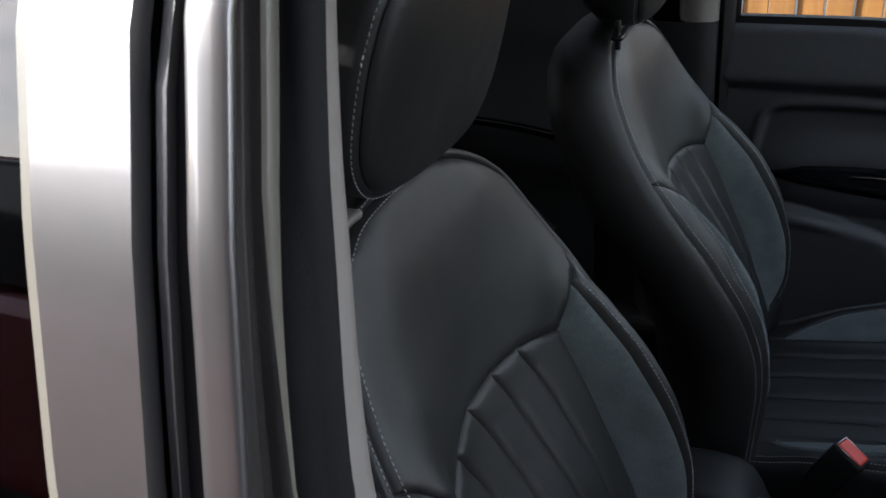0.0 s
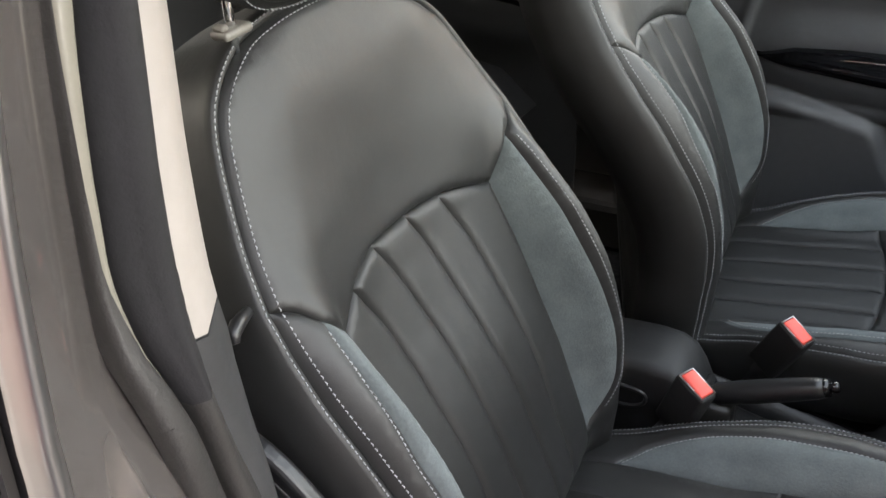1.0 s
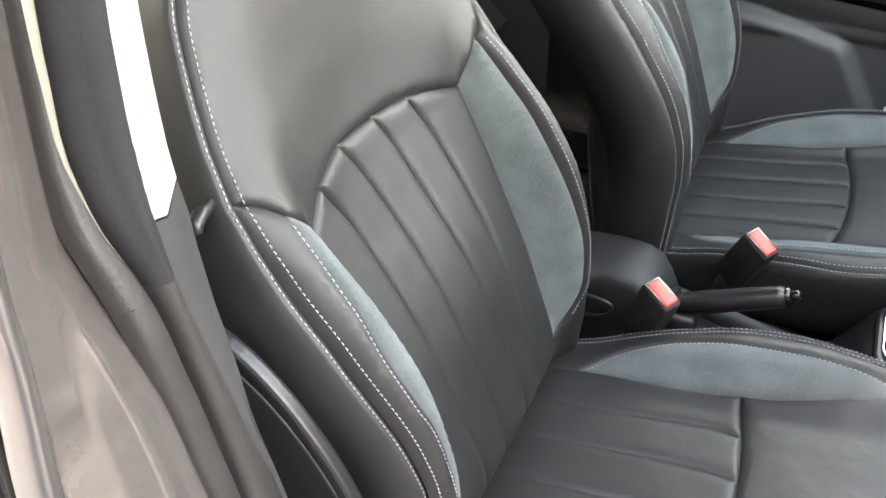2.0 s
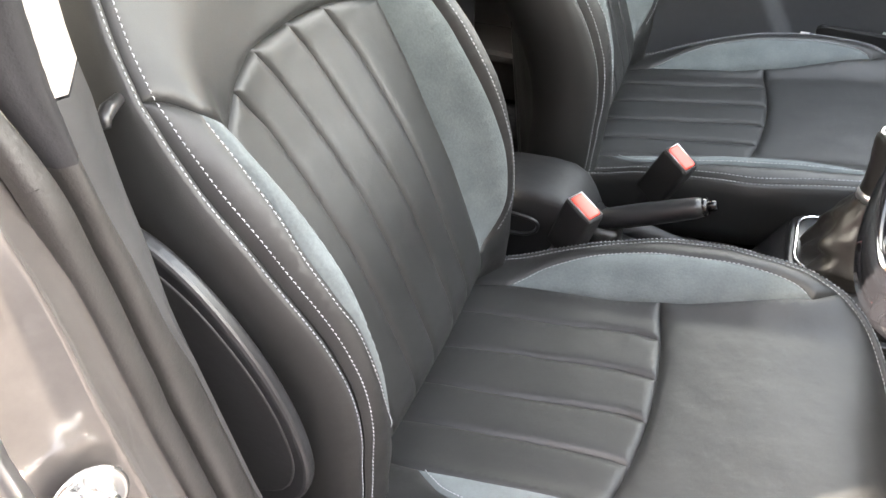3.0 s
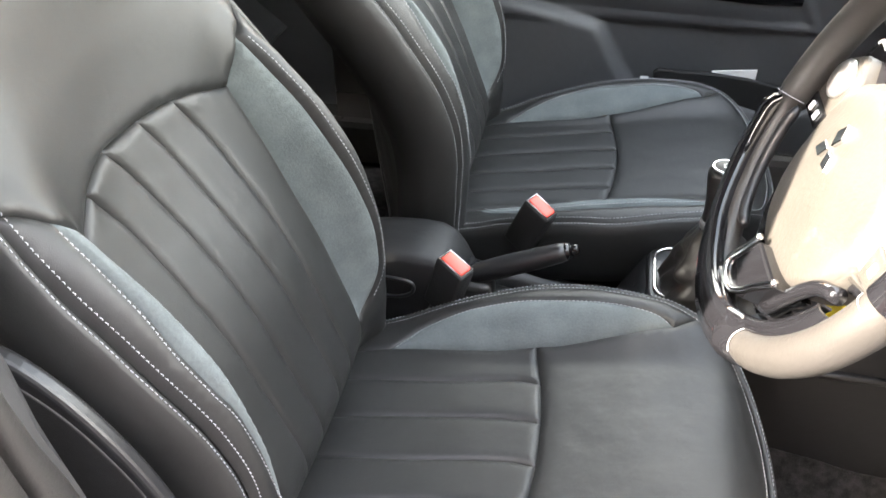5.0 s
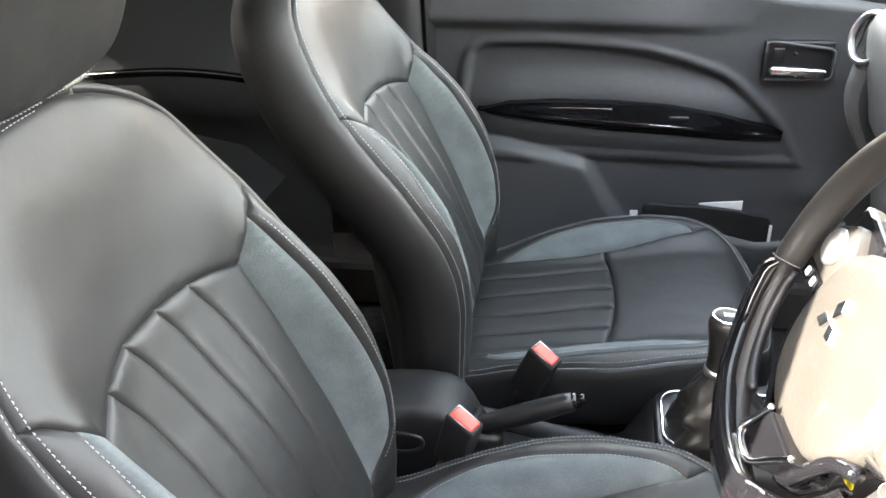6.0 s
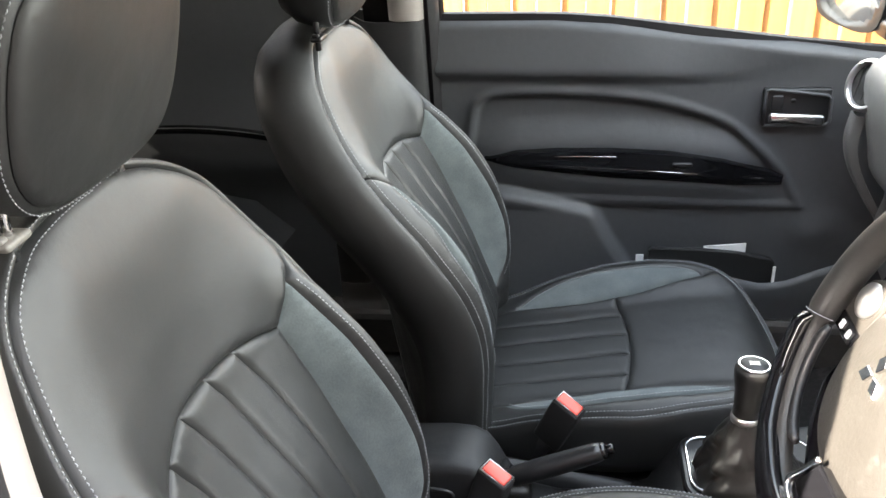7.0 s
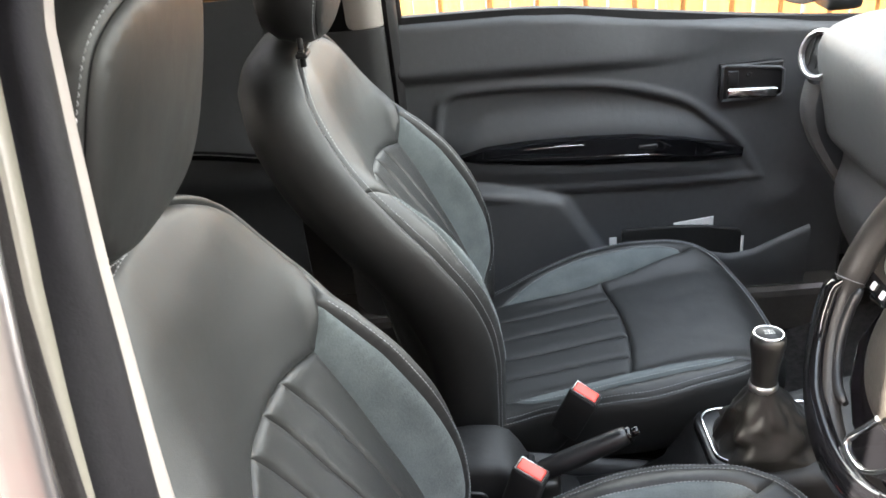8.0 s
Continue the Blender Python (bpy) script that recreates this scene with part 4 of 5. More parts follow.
    stitches("stitching", rows, THREAD, cushion, "pale thread stitching")
    # headrest
    lean = radians(15)
    h_up, h_out = np.array([math.sin(lean), 0, math.cos(lean)]), np.array([math.cos(lean), 0, -math.sin(lean)])
    foot = np.array([-0.080, 0, 1.104])
    right = smooth_curve([(0, 0), (0.066, 0.002), (0.107, 0.014), (0.132, 0.045), (0.139, 0.09), (0.135, 0.14), (0.117, 0.178), (0.066, 0.198), (0, 0.202)])
    outl = joined(right, m(right)[::-1])
    def head_place(u, s, push=0.0):
        h = 0.016 * (1 - (np.asarray(u) / 0.16) ** 2) * (1 - ((np.asarray(s) - 0.1) / 0.12) ** 2 * 0.6) + push
        return foot + np.asarray(u)[:, None] * np.array([0, 1, 0]) + np.asarray(s)[:, None] * h_up + h[:, None] * h_out
    nn = smooth_normals(np.vstack([outl[-1:], outl, outl[:1]]))[1:-1]
    outward = nn[:, :1] * np.array([0, 1, 0]) + nn[:, 1:] * h_up
    ring = head_place(outl[:, 0], outl[:, 1], np.full(len(outl), -0.009))
    headrest = boxing("headrest", ring, outward, -h_out, ((0, 0), (0.004, 0.001), (0.010, 0.01), (0.015, 0.03), (0.014, 0.055), (0.002, 0.08), (-0.02, 0.092)), LEATHER, seat)
    padded("face", outl, head_place, LEATHER, headrest, step=0.008, depth=0.008, r=0.03, wrinkle=0.0008)
    rows = []
    for off, psh in ((-0.010, -0.004), (0.007, -0.011)):
        q = outl + nn * off
        rows.append((head_place(q[:, 0], q[:, 1], np.full(len(q), psh)), outward * (0.5 if off > 0 else 0.0) + h_out))
    stitches("stitching", rows, THREAD, headrest, "pale thread stitching")
    for u in (-0.116, 0.062):
        tube("post", [(-0.104, u, 1.075), (-0.104, u, 1.11), (-0.100, u, 1.15)], 0.0045, post_mat, headrest, "slim headrest post", sides=12)
        bm = block((-0.111, u - 0.019, 1.090), (-0.093, u + 0.015, 1.098), 0.0035, 3)
        guide = part("post_guide", bm, guide_mat, seat, "plastic headrest guide", True)
        part("release_button", block((-0.108, u - 0.018, 1.096), (-0.097, u - 0.009, 1.102), 0.0025, 2), guide_mat, guide, "", True)
    # plastic base under the cushion
    base = part("base", block((0.02, -0.21, 0.30), (0.56, 0.21, 0.375), 0.02, 2), PLASTIC, seat)
    for y0, y1 in ((-0.255, -0.215), (0.215, 0.255)):
        rows_b = []
        for x, zt in ((-0.06, 0.40), (0.0, 0.425), (0.10, 0.432), (0.22, 0.415), (0.36, 0.39), (0.48, 0.36), (0.52, 0.33)):
            rows_b.append([(x, y0, 0.27), (x, y0, zt - 0.03), (x, y0 + 0.006, zt - 0.008), (x, (y0 + y1) / 2, zt), (x, y1 - 0.006, zt - 0.008), (x, y1, zt - 0.03), (x, y1, 0.27)])
        sheet("side_valance", rows_b, SHELLPL, base, "smooth black plastic side valance", thick=0.003)
    for y in (-0.19, 0.19):
        part("slide_rail", block((0.0, y - 0.02, 0.226), (0.55, y + 0.02, 0.30), 0.004, 1), ZINC, base, "steel slide rail")
    return seat


driver_seat = make_seat()
driver_seat.location = (0, -0.345, 0)
passenger_seat = make_seat((1.2, 1.8), SHELLPL, SHELLPL, 0.013)
passenger_seat.location = (0.064, 0.325, 0)
tagged(passenger_seat, "black leather passenger seat with grey suede inserts beside the passenger door")
tagged(driver_seat, "black leather driver seat with grey suede inserts and pale double stitching")


def seat_side_panel(parent):
    """The embossed flap in the outer side of the driver's backrest, and the small lever above it."""
    shape = smooth_curve([(-0.075, 0.845), (-0.035, 0.838), (0.002, 0.822), (0.042, 0.781), (0.081, 0.715), (0.105, 0.645), (0.110, 0.585), (0.092, 0.540), (0.05, 0.520), (0.0, 0.525), (-0.03, 0.56)], 0.012)
    outline = [tuple(p) for p in shape]
    slab("airbag_flap", outline, -0.278, -0.262, "y", SHELLPL, parent, "embossed black plastic side flap", bevel=0.005, seg=3)
    c = np.array((0.02, 0.66))
    small = [tuple(c + (np.array(p) - c) * 0.86) for p in outline]
    slab("flap_centre", small, -0.2795, -0.276, "y", PLASTIC, parent, "", bevel=0.002, seg=2)
    tube("release_lever", [(-0.03, -0.235, 0.925), (-0.026, -0.252, 0.926), (-0.022, -0.262, 0.925), (-0.018, -0.265, 0.920)], (0.0045, 0.006, 0.0055, 0.003), SHELLPL, parent, "small black plastic lever", sides=12)


seat_side_panel(driver_seat)

# ---- passenger door ----
def passenger_door():
    door = thing("door_1", "closed passenger door with charcoal plastic panel and gloss black armrest trim", "car door", kind="structure")
    sill_z = lambda x: np.interp(x, (-0.1, 0.1, 0.3, 0.412, 0.52, 0.73, 0.906, 1.1), (1.010, 1.008, 1.005, 0.996, 0.981, 0.952, 0.932, 0.915))
    fold_z = lambda x: np.interp(x, (0.0, 0.2, 0.42, 0.58, 0.67, 0.74, 0.82), (0.886, 0.884, 0.880, 0.875, 0.879, 0.898, 0.93))
    arc = smooth_curve([(0.100, 0.62), (0.112, 0.75), (0.119, 0.795), (0.127, 0.828), (0.147, 0.848), (0.182, 0.857), (0.307, 0.858), (0.42, 0.851), (0.53, 0.834), (0.642, 0.797), (0.702, 0.755), (0.751, 0.708), (0.785, 0.665), (0.82, 0.60)], 0.01)
    pad = np.vstack([arc, [[0.82, 0.60], [0.10, 0.60]]])
    speaker = smooth_curve([(0.06, 0.66), (0.199, 0.650), (0.289, 0.626), (0.365, 0.611), (0.392, 0.598), (0.410, 0.573), (0.437, 0.523), (0.470, 0.470), (0.50, 0.40), (0.50, 0.34)], 0.01)
    speaker = np.vstack([speaker, [[0.06, 0.34]]])
    grip = np.array([[0.716, 0.786], [0.716, 0.860], [0.842, 0.846], [0.846, 0.790]])
    gloss_top = lambda x: np.interp(x, (0.12, 0.16, 0.217, 0.311, 0.425, 0.538, 0.649, 0.766, 0.80), (0.712, 0.712, 0.729, 0.735, 0.735, 0.729, 0.712, 0.679, 0.664))
    gloss_low = lambda x: np.interp(x, (0.12, 0.16, 0.217, 0.312, 0.429, 0.543, 0.655, 0.766, 0.80), (0.708, 0.708, 0.693, 0.681, 0.669, 0.664, 0.657, 0.652, 0.652))
    xs, ts = np.arange(0.05, 1.02, 0.006), np.linspace(0, 1, 112)
    gx = np.repeat(xs[:, None], len(ts), 1)
    gz = 0.335 + (sill_z(gx) - 0.335) * ts[None]
    p = np.c_[gx.ravel(), gz.ravel()]
    x, z = p[:, 0], p[:, 1]
    out = 0.022 * sm(-0.010, 0.020, z - fold_z(x)) * (1 - sm(0.40, 0.72, x) * 0.92)
    out += -0.020 * sm(0.0, 0.13, z - fold_z(x)) * (1 - sm(0.5, 0.8, x)) + 0.018 * sm(0.55, 0.80, x) * sm(-0.02, 0.12, z - 0.88)
    out -= 0.022 * sm(-0.022, 0.0, z - sill_z(x)) ** 2
    dpad = line_distance(p, arc)
    d_in = np.where(inside(p, pad), dpad, -dpad)
    bead = np.exp(-((d_in - 0.004) / 0.008) ** 2) * 0.0065
    mid = (gloss_top(x) + gloss_low(x)) / 2
    ends = sm(0.09, 0.2, x) * (1 - sm(0.66, 0.80, x))
    rise = np.where(z > mid, 1 - sm(0.0, 0.075, z - gloss_top(x)), 1 - sm(0.0, 0.080, gloss_low(x) - z))
    out += bead + np.where(d_in > 0, -0.012 * sm(0.004, 0.02, d_in), 0) * (z > mid)
    out += 0.022 * rise * ends
    d_sp = np.where(inside(p, speaker), line_distance(p, speaker), 0)
    out += 0.030 * sm(0.0, 0.026, d_sp)
    d_gr = np.where(inside(p, grip), line_distance(p, grip), 0)
    out -= 0.020 * sm(0.0, 0.008, d_gr)
    out += 0.012 * np.exp(-((x - 0.86) / 0.05) ** 2 - ((z - 0.545) / 0.04) ** 2)
    v = np.c_[x, 0.735 - out, z]
    n, m = len(xs), len(ts)
    faces = [(i * m + j, i * m + j + 1, (i + 1) * m + j + 1, (i + 1) * m + j) for i in range(n - 1) for j in range(m - 1)]
    panel = mesh_part("inner_panel", v, faces, DOORSKIN, door, "charcoal grained plastic panel")
    mod = panel.modifiers.new("thickness", "SOLIDIFY")
    mod.thickness, mod.offset = 0.004, -1
    # gloss strip on the armrest
    gx_ = np.arange(0.150, 0.775, 0.008)
    rows = []
    for a in gx_:
        t0, b0 = float(gloss_top(a)), float(gloss_low(a))
        e = float(sm(0.09, 0.2, a) * (1 - sm(0.66, 0.80, a)))
        y = 0.735 - 0.022 * e - 0.006
        wid = max(t0 - b0, 0.003)
        rows.append([(a, y + 0.008, t0 + 0.001), (a, y - 0.0035, t0 - wid * 0.05), (a, y - 0.0030, t0 - wid * 0.3), (a, y - 0.0018, t0 - wid * 0.55), (a, y - 0.0022, t0 - wid * 0.60), (a, y + 0.0006, b0 + wid * 0.08), (a, y + 0.010, b0 - 0.001)])
    strip = sheet("armrest_trim", rows, GLOSS, door, "gloss black armrest trim", thick=-0.002)
    tube("chrome_line", smooth_curve([(0.30, 0.7032, 0.7215), (0.36, 0.7030, 0.7225), (0.43, 0.7030, 0.7215)], 0.01), 0.0016, CHROME, strip, "thin bright line", 6)
    tube("lower_line", smooth_curve([(0.27, 0.7045, 0.7025), (0.45, 0.7042, 0.6930), (0.6, 0.7042, 0.6835), (0.70, 0.7090, 0.6750), (0.74, 0.7175, 0.6705)], 0.02), 0.0014, CHROME, strip, "thin bright line", 6)
    part("window_switch", block((0.545, 0.698, 0.701), (0.585, 0.712, 0.710), 0.003, 2), SHELLPL, strip, "", True)
    # inner handle in its recess
    well = part("handle_bezel", block((0.715, 0.718, 0.786), (0.845, 0.7335, 0.862), 0.004, 2), SHELLPL, door, "black handle recess", True)
    rim_pts = [(0.718, 0.7135, 0.787), (0.718, 0.7135, 0.858), (0.726, 0.7135, 0.862), (0.835, 0.7135, 0.849), (0.843, 0.7135, 0.843), (0.845, 0.7135, 0.795), (0.838, 0.7135, 0.788), (0.718, 0.7135, 0.787)]
    tube("bezel_rim", rim_pts, 0.0035, DOORSKIN, well, "", 8)
    part("lever", block((0.727, 0.706, 0.789), (0.834, 0.716, 0.811), 0.006, 3, Matrix.Translation((0.78, 0.71, 0.80)) @ pose(0, 0, 0, 0, 2.5, 0) @ Matrix.Translation((-0.78, -0.71, -0.80))), CHROME, well, "bright chrome lever", True)
    part("lock_tab", block((0.729, 0.712, 0.818), (0.752, 0.720, 0.850), 0.003, 2), SHELLPL, well, "", True)
    lathe("screw_cover", ((0.001, 0), (0.005, 0), (0.005, 0.002), (0.001, 0.002)), PLASTIC, well, "", 12, pose(0.772, 0.716, 0.838, 90, 0, 0))
    # map pocket with an open top
    top = lambda a: float(np.interp(a, (0.47, 0.52, 0.68, 0.75, 0.80, 0.86, 0.92), (0.478, 0.474, 0.448, 0.432, 0.440, 0.468, 0.492)))
    rows = [[(a, 0.690, 0.345), (a, 0.682, 0.39), (a, 0.678, top(a) - 0.012), (a, 0.681, top(a) - 0.002), (a, 0.686, top(a)), (a, 0.690, top(a) - 0.006)] for a in np.linspace(0.47, 0.92, 24)]
    sheet("map_pocket", rows, DOORSKIN, door, "open black map pocket", thick=0.003)
    # outer skin, window rail and glass
    rows = [[(a, skin_y(0.30 + (float(sill_z(a)) - 0.33) * k), 0.30 + (float(sill_z(a)) - 0.33) * k) for a in np.linspace(0.045, 1.11, 8)] for k in np.linspace(0, 1, 8)]
    sheet("outer_skin", rows, PAINT, door, "painted door skin", thick=-0.01)
    rows = [[(a, 0.742, float(sill_z(a)) - 0.012), (a, 0.744, float(sill_z(a)) + 0.006), (a, 0.752, float(sill_z(a)) + 0.008), (a, 0.760, float(sill_z(a)) + 0.004), (a, 0.800, float(sill_z(a)) - 0.03)] for a in np.linspace(0.045, 1.11, 16)]
    sheet("window_rail_seal", rows, RUBBER, door, "black rubber window seal", thick=0.003)
    rows = [[(a, 0.757 - 0.10 * k, float(sill_z(a)) - 0.005 + (min(1.42, 1.42 - 0.52 * max(0, a - 0.42)) - float(sill_z(a))) * k) for k in (0, 0.33, 0.67, 1.0)] for a in np.linspace(0.07, 1.10, 8)]
    sheet("pane", rows, GLASS, door, "clear side window", thick=0.004)
    tube("frame_rear", [(0.058, 0.755, 0.98), (0.055, 0.735, 1.15), (0.050, 0.665, 1.42)], 0.014, RUBBER, door, "black window frame")
    # door mirror
    mir = mesh_part("door_mirror", *mirror_shell(), SHELLPL, door, "black door mirror housing")
    part("mirror_foot", block((0.945, 0.775, 0.935), (1.02, 0.86, 0.975), 0.012, 2), SHELLPL, mir, "", True)
    part("mirror_glass", block((-0.016, -0.088, -0.062), (-0.012, 0.088, 0.062), 0.0015, 1, MIRROR_AT), CHROME, mir, "mirror glass", True)
    return door


def mirror_shell():
    bm = bmesh.new()
    bmesh.ops.create_uvsphere(bm, u_segments=36, v_segments=20, radius=1)
    verts = []
    for v in bm.verts:
        x, y, z = v.co
        k = (abs(y) ** 3.4 + abs(z) ** 3.4 + 1e-9) ** (1 / 3.4) / max(math.hypot(y, z), 1e-6)
        y, z = y / max(k, 0.3), z / max(k, 0.3)
        rim = math.hypot(y, z)
        if x < 0:
            x = -0.30 if rim > 0.84 else -0.16
        verts.append(MIRROR_AT @ Vector((x * 0.075, y * 0.104, z * 0.076)))
    faces = [[v.index for v in f.verts] for f in bm.faces]
    bm.free()
    return verts, faces


MIRROR_AT = pose(0.925, 0.925, 1.012, 4, 0, 24)
passenger_door()
papers = ((0.483, 0.500, 0.40, 0.486, 0.714, 4), (0.627, 0.716, 0.40, 0.520, 0.712, 9), (0.7725, 0.7785, 0.36, 0.477, 0.688, 12))
for x0, x1, z0, z1, y, tilt in papers:
    bm = block((x0, y, z0), (x1, y + 0.0025, z1), 0.0005, 1)
    pap = part("paper", bm, PAPER)
    for v in pap.data.vertices:
        if v.co.z > (z0 + z1) / 2 and x1 - x0 > 0.05 and v.co.x < (x0 + x1) / 2:
            v.co.z -= 0.009
    tagged(pap, "folded white paper tucked into the door pocket", "paper", "papers in the door pocket")
folder = slab("document_wallet", [(0.508, 0.36), (0.770, 0.36), (0.779, 0.42), (0.776, 0.484), (0.766, 0.492), (0.70, 0.505), (0.628, 0.511), (0.516, 0.513), (0.508, 0.506)], 0.694, 0.706, "y", PLASTIC, None, "", bevel=0.003, seg=2)
tagged(folder, "black document wallet standing in the door pocket", "document wallet")


# ---- dashboard ----
def dashboard():
    prof = [(1.20, 0.965), (1.05, 0.975), (0.95, 0.972), (0.885, 0.955), (0.862, 0.925), (0.868, 0.87), (0.885, 0.80), (0.90, 0.74), (0.935, 0.70), (0.925, 0.62), (0.955, 0.52), (1.02, 0.44), (1.18, 0.40)]
    sm_prof = smooth_curve(prof, 0.02)
    rows = []
    for y in np.linspace(-0.70, 0.66, 40):
        end = 0.05 * float(sm(0.58, 0.68, y)) + 0.05 * float(sm(0.60, 0.72, -y))
        hump = 0.035 * math.exp(-((y + 0.345) / 0.16) ** 2)
        rows.append([(a + end, y, b + hump * float(sm(0.86, 0.96, b)) - end * 0.5 * float(sm(0.85, 0.97, b))) for a, b in sm_prof])
    body = sheet("dashboard", rows, DASHSKIN, None, "", thick=0.006)
    tagged(body, "black grained plastic dashboard with round silver-ringed vents", "dashboard")
    # lower trim of the dash by the passenger door
    rows = []
    for p, w in zip(smooth_curve([(0.868, 0.842), (0.862, 0.79), (0.876, 0.735), (0.915, 0.665), (0.985, 0.565)], 0.02), np.linspace(0.012, 0.016, 40)):
        x, z = p
        rows.append([(x + 0.006, 0.596, z), (x - 0.010, 0.600, z + 0.002), (x - 0.014, 0.610, z + 0.003), (x - 0.012, 0.632, z + 0.003), (x + 0.004, 0.640, z)])
    sheet("side_trim", rows, DASHSKIN, body, "satin grey edge trim", thick=0.003)
    for y in (0.605,):
        face = lathe("vent", ((0.001, 0.0), (0.040, 0.0), (0.040, 0.010), (0.001, 0.012)), PLASTIC, body, "round air vent", 30, pose(0.876, y, 0.899, 0, -76, 22))
        prof_r = [(0.038, 0.002), (0.038, 0.015), (0.041, 0.020), (0.046, 0.019), (0.049, 0.013), (0.049, 0.0)]
        lathe("vent_ring", prof_r, SILVER, face, "bright silver ring", 40, pose(0.876, y, 0.899, 0, -76, 22))
        for k in (-0.02, 0.0, 0.02):
            part("vane", block((-0.029, k - 0.0012, 0.011), (0.029, k + 0.0012, 0.0135), 0.0008, 1, pose(0.876, y, 0.899, 0, -76, 22)), PLASTIC, face)
    # knee panel and steering column on the driver's side
    part("knee_panel", block((0.845, -0.66, 0.42), (0.90, -0.10, 0.66), 0.03, 4, pose(0, 0, 0, 0, 0, 0)), PLASTIC, body, "black knee panel", True)
    tube("column_shroud", [(0.675, -0.355, 0.885), (0.715, -0.355, 0.866), (0.80, -0.355, 0.82), (0.90, -0.355, 0.78)], (0.045, 0.056, 0.066, 0.070), SHELLPL, body, "black steering column shroud", 20)
    for s, z in ((1, 0.012), (-1, 0.012)):
        st = tube("stalk", [(0.72, -0.355 + s * 0.05, 0.862 + z), (0.71, -0.355 + s * 0.11, 0.872 + z), (0.705, -0.355 + s * 0.165, 0.876 + z)], (0.007, 0.008, 0.011), SHELLPL, body, "black control stalk", 10)
    return body


dashboard()


def key_tag():
    k = thing("key_tag", "yellow plastic key tags hanging under the steering column", "key tag", (0.665, -0.300, 0.80))
    tube("cord", [(0.030, -0.012, 0.045), (0.006, 0.0, 0.010), (-0.004, 0.008, -0.060)], 0.0012, SHELLPL, k, "thin black cord", 6)
    part("tag", block((-0.008, -0.014, -0.102), (-0.004, 0.022, -0.060), 0.002, 2, pose(0, 0, 0, 0, 0, 12)), YELLOW, k, "bright yellow tag")
    part("tag", block((-0.003, 0.024, -0.120), (0.0, 0.036, -0.066), 0.001, 1, pose(0, 0, 0, 8, 0, 0)), YELLOW, k, "bright yellow tag")


key_tag()

# ---- steering wheel ----
def steering_wheel():
    tilt = 24
    w = thing("steering_wheel", "leather-rimmed steering wheel with scuffed airbag cover and gloss black spokes", "steering wheel", (0.605, -0.362, 0.920))
    w.rotation_euler = (0, radians(-(90 - tilt)), 0)
    # local: z towards the driver, x up the wheel, y to the car's left
    R, r, cx, cy = 0.176, 0.0158, 0.013, -0.011
    def torus(a0, a1, n, rr, name, mat, label):
        verts, faces, sides = [], [], 18
        full = abs(a1 - a0) > 359
        m = n if full else n + 1
        for i in range(m):
            a = radians(a0 + (a1 - a0) * i / n)
            slim = rr * (1 - 0.38 * float(sm(103, 108, a0 + (a1 - a0) * i / n) * (1 - sm(204, 212, a0 + (a1 - a0) * i / n))))     # slimmer under the fascia
            for k in range(sides):
                b = 2 * math.pi * k / sides
                q = R + slim * math.cos(b)
                verts.append((cx + q * math.cos(a), cy + q * math.sin(a), slim * 1.12 * math.sin(b)))
        for i in range(n):
            j = (i + 1) % m
            for k in range(sides):
                l = (k + 1) % sides
                faces.append((i * sides + k, j * sides + k, j * sides + l, i * sides + l))
        return mesh_part(name, verts, faces, mat, w, label)
    rim = torus(0, 360, 110, r, "rim", WHEELSKIN, "black leather rim")
    torus(-95, -40, 44, r + 0.0014, "rim_inlay", GLOSS, "gloss black rim inlay")
    for a in (211, 104, -98, -36):
        c, s = math.cos(radians(a)), math.sin(radians(a))
        ring = [(cx + (R + (r + 0.0004) * math.cos(b)) * c, cy + (R + (r + 0.0004) * math.cos(b)) * s, (r + 0.0004) * 1.12 * math.sin(b)) for b in np.linspace(0.3 * math.pi, 1.1 * math.pi, 12)]
        tube("rim_seam", ring, 0.0004, THREAD, rim, "pale seam", 6, False)
    # gloss fascia: flattens the rim beside the cover, then a narrow band inside it further down
    rows = []
    for ang in np.arange(103, 253, 2.5):
        c, sn = math.cos(radians(ang)), math.sin(radians(ang))
        wide = float(sm(103, 107, ang) * (1 - sm(206, 213, ang)))
        ro = R - 0.009 + 0.0265 * wide
        ri = float(glide(ang, (103, 112, 145, 160, 180, 215, 252), (0.160, 0.158, 0.157, 0.152, 0.150, 0.149, 0.150)))
        lift = 0.0105 + 0.0088 * wide
        sect = ((ro, -0.010), (ro + 0.0005 * wide, 0.000), (ro - 0.002, lift * 0.65), (ro - 0.007, lift), (ro - (ro - ri) * 0.55, lift + 0.0012), (ri + 0.004, lift), (ri + 0.001, lift - 0.002), (ri, lift - 0.005), (ri + 0.001, lift - 0.011))
        rows.append([(q * c + cx * (q - ri) / (ro - ri), q * sn + cy * (q - ri) / (ro - ri), h) for q, h in sect])
    sheet("fascia", rows, GLOSS, rim, "gloss black inner fascia", thick=0.002)
    # airbag cover, set back from the rim
    prof = smooth_curve([(-0.106, 0.0), (-0.103, 0.030), (-0.090, 0.062), (-0.064, 0.090), (-0.030, 0.104), (0.008, 0.101), (0.042, 0.080), (0.058, 0.042), (0.061, 0.0)], 0.006)
    outl = np.vstack([prof, np.c_[prof[::-1][1:-1, 0], -prof[::-1][1:-1, 1]]])
    outl = outl[:, ::-1] + np.array([0.008, -0.009])          # (across, up)
    def cover(u, v, push=0.0):
        u, v = np.asarray(u, float), np.asarray(v, float)
        h = -0.016 + 0.016 * (1 - (u / 0.12) ** 2) * (1 - ((v + 0.03) / 0.12) ** 2) + push
        return np.stack([v, u, h], axis=1)
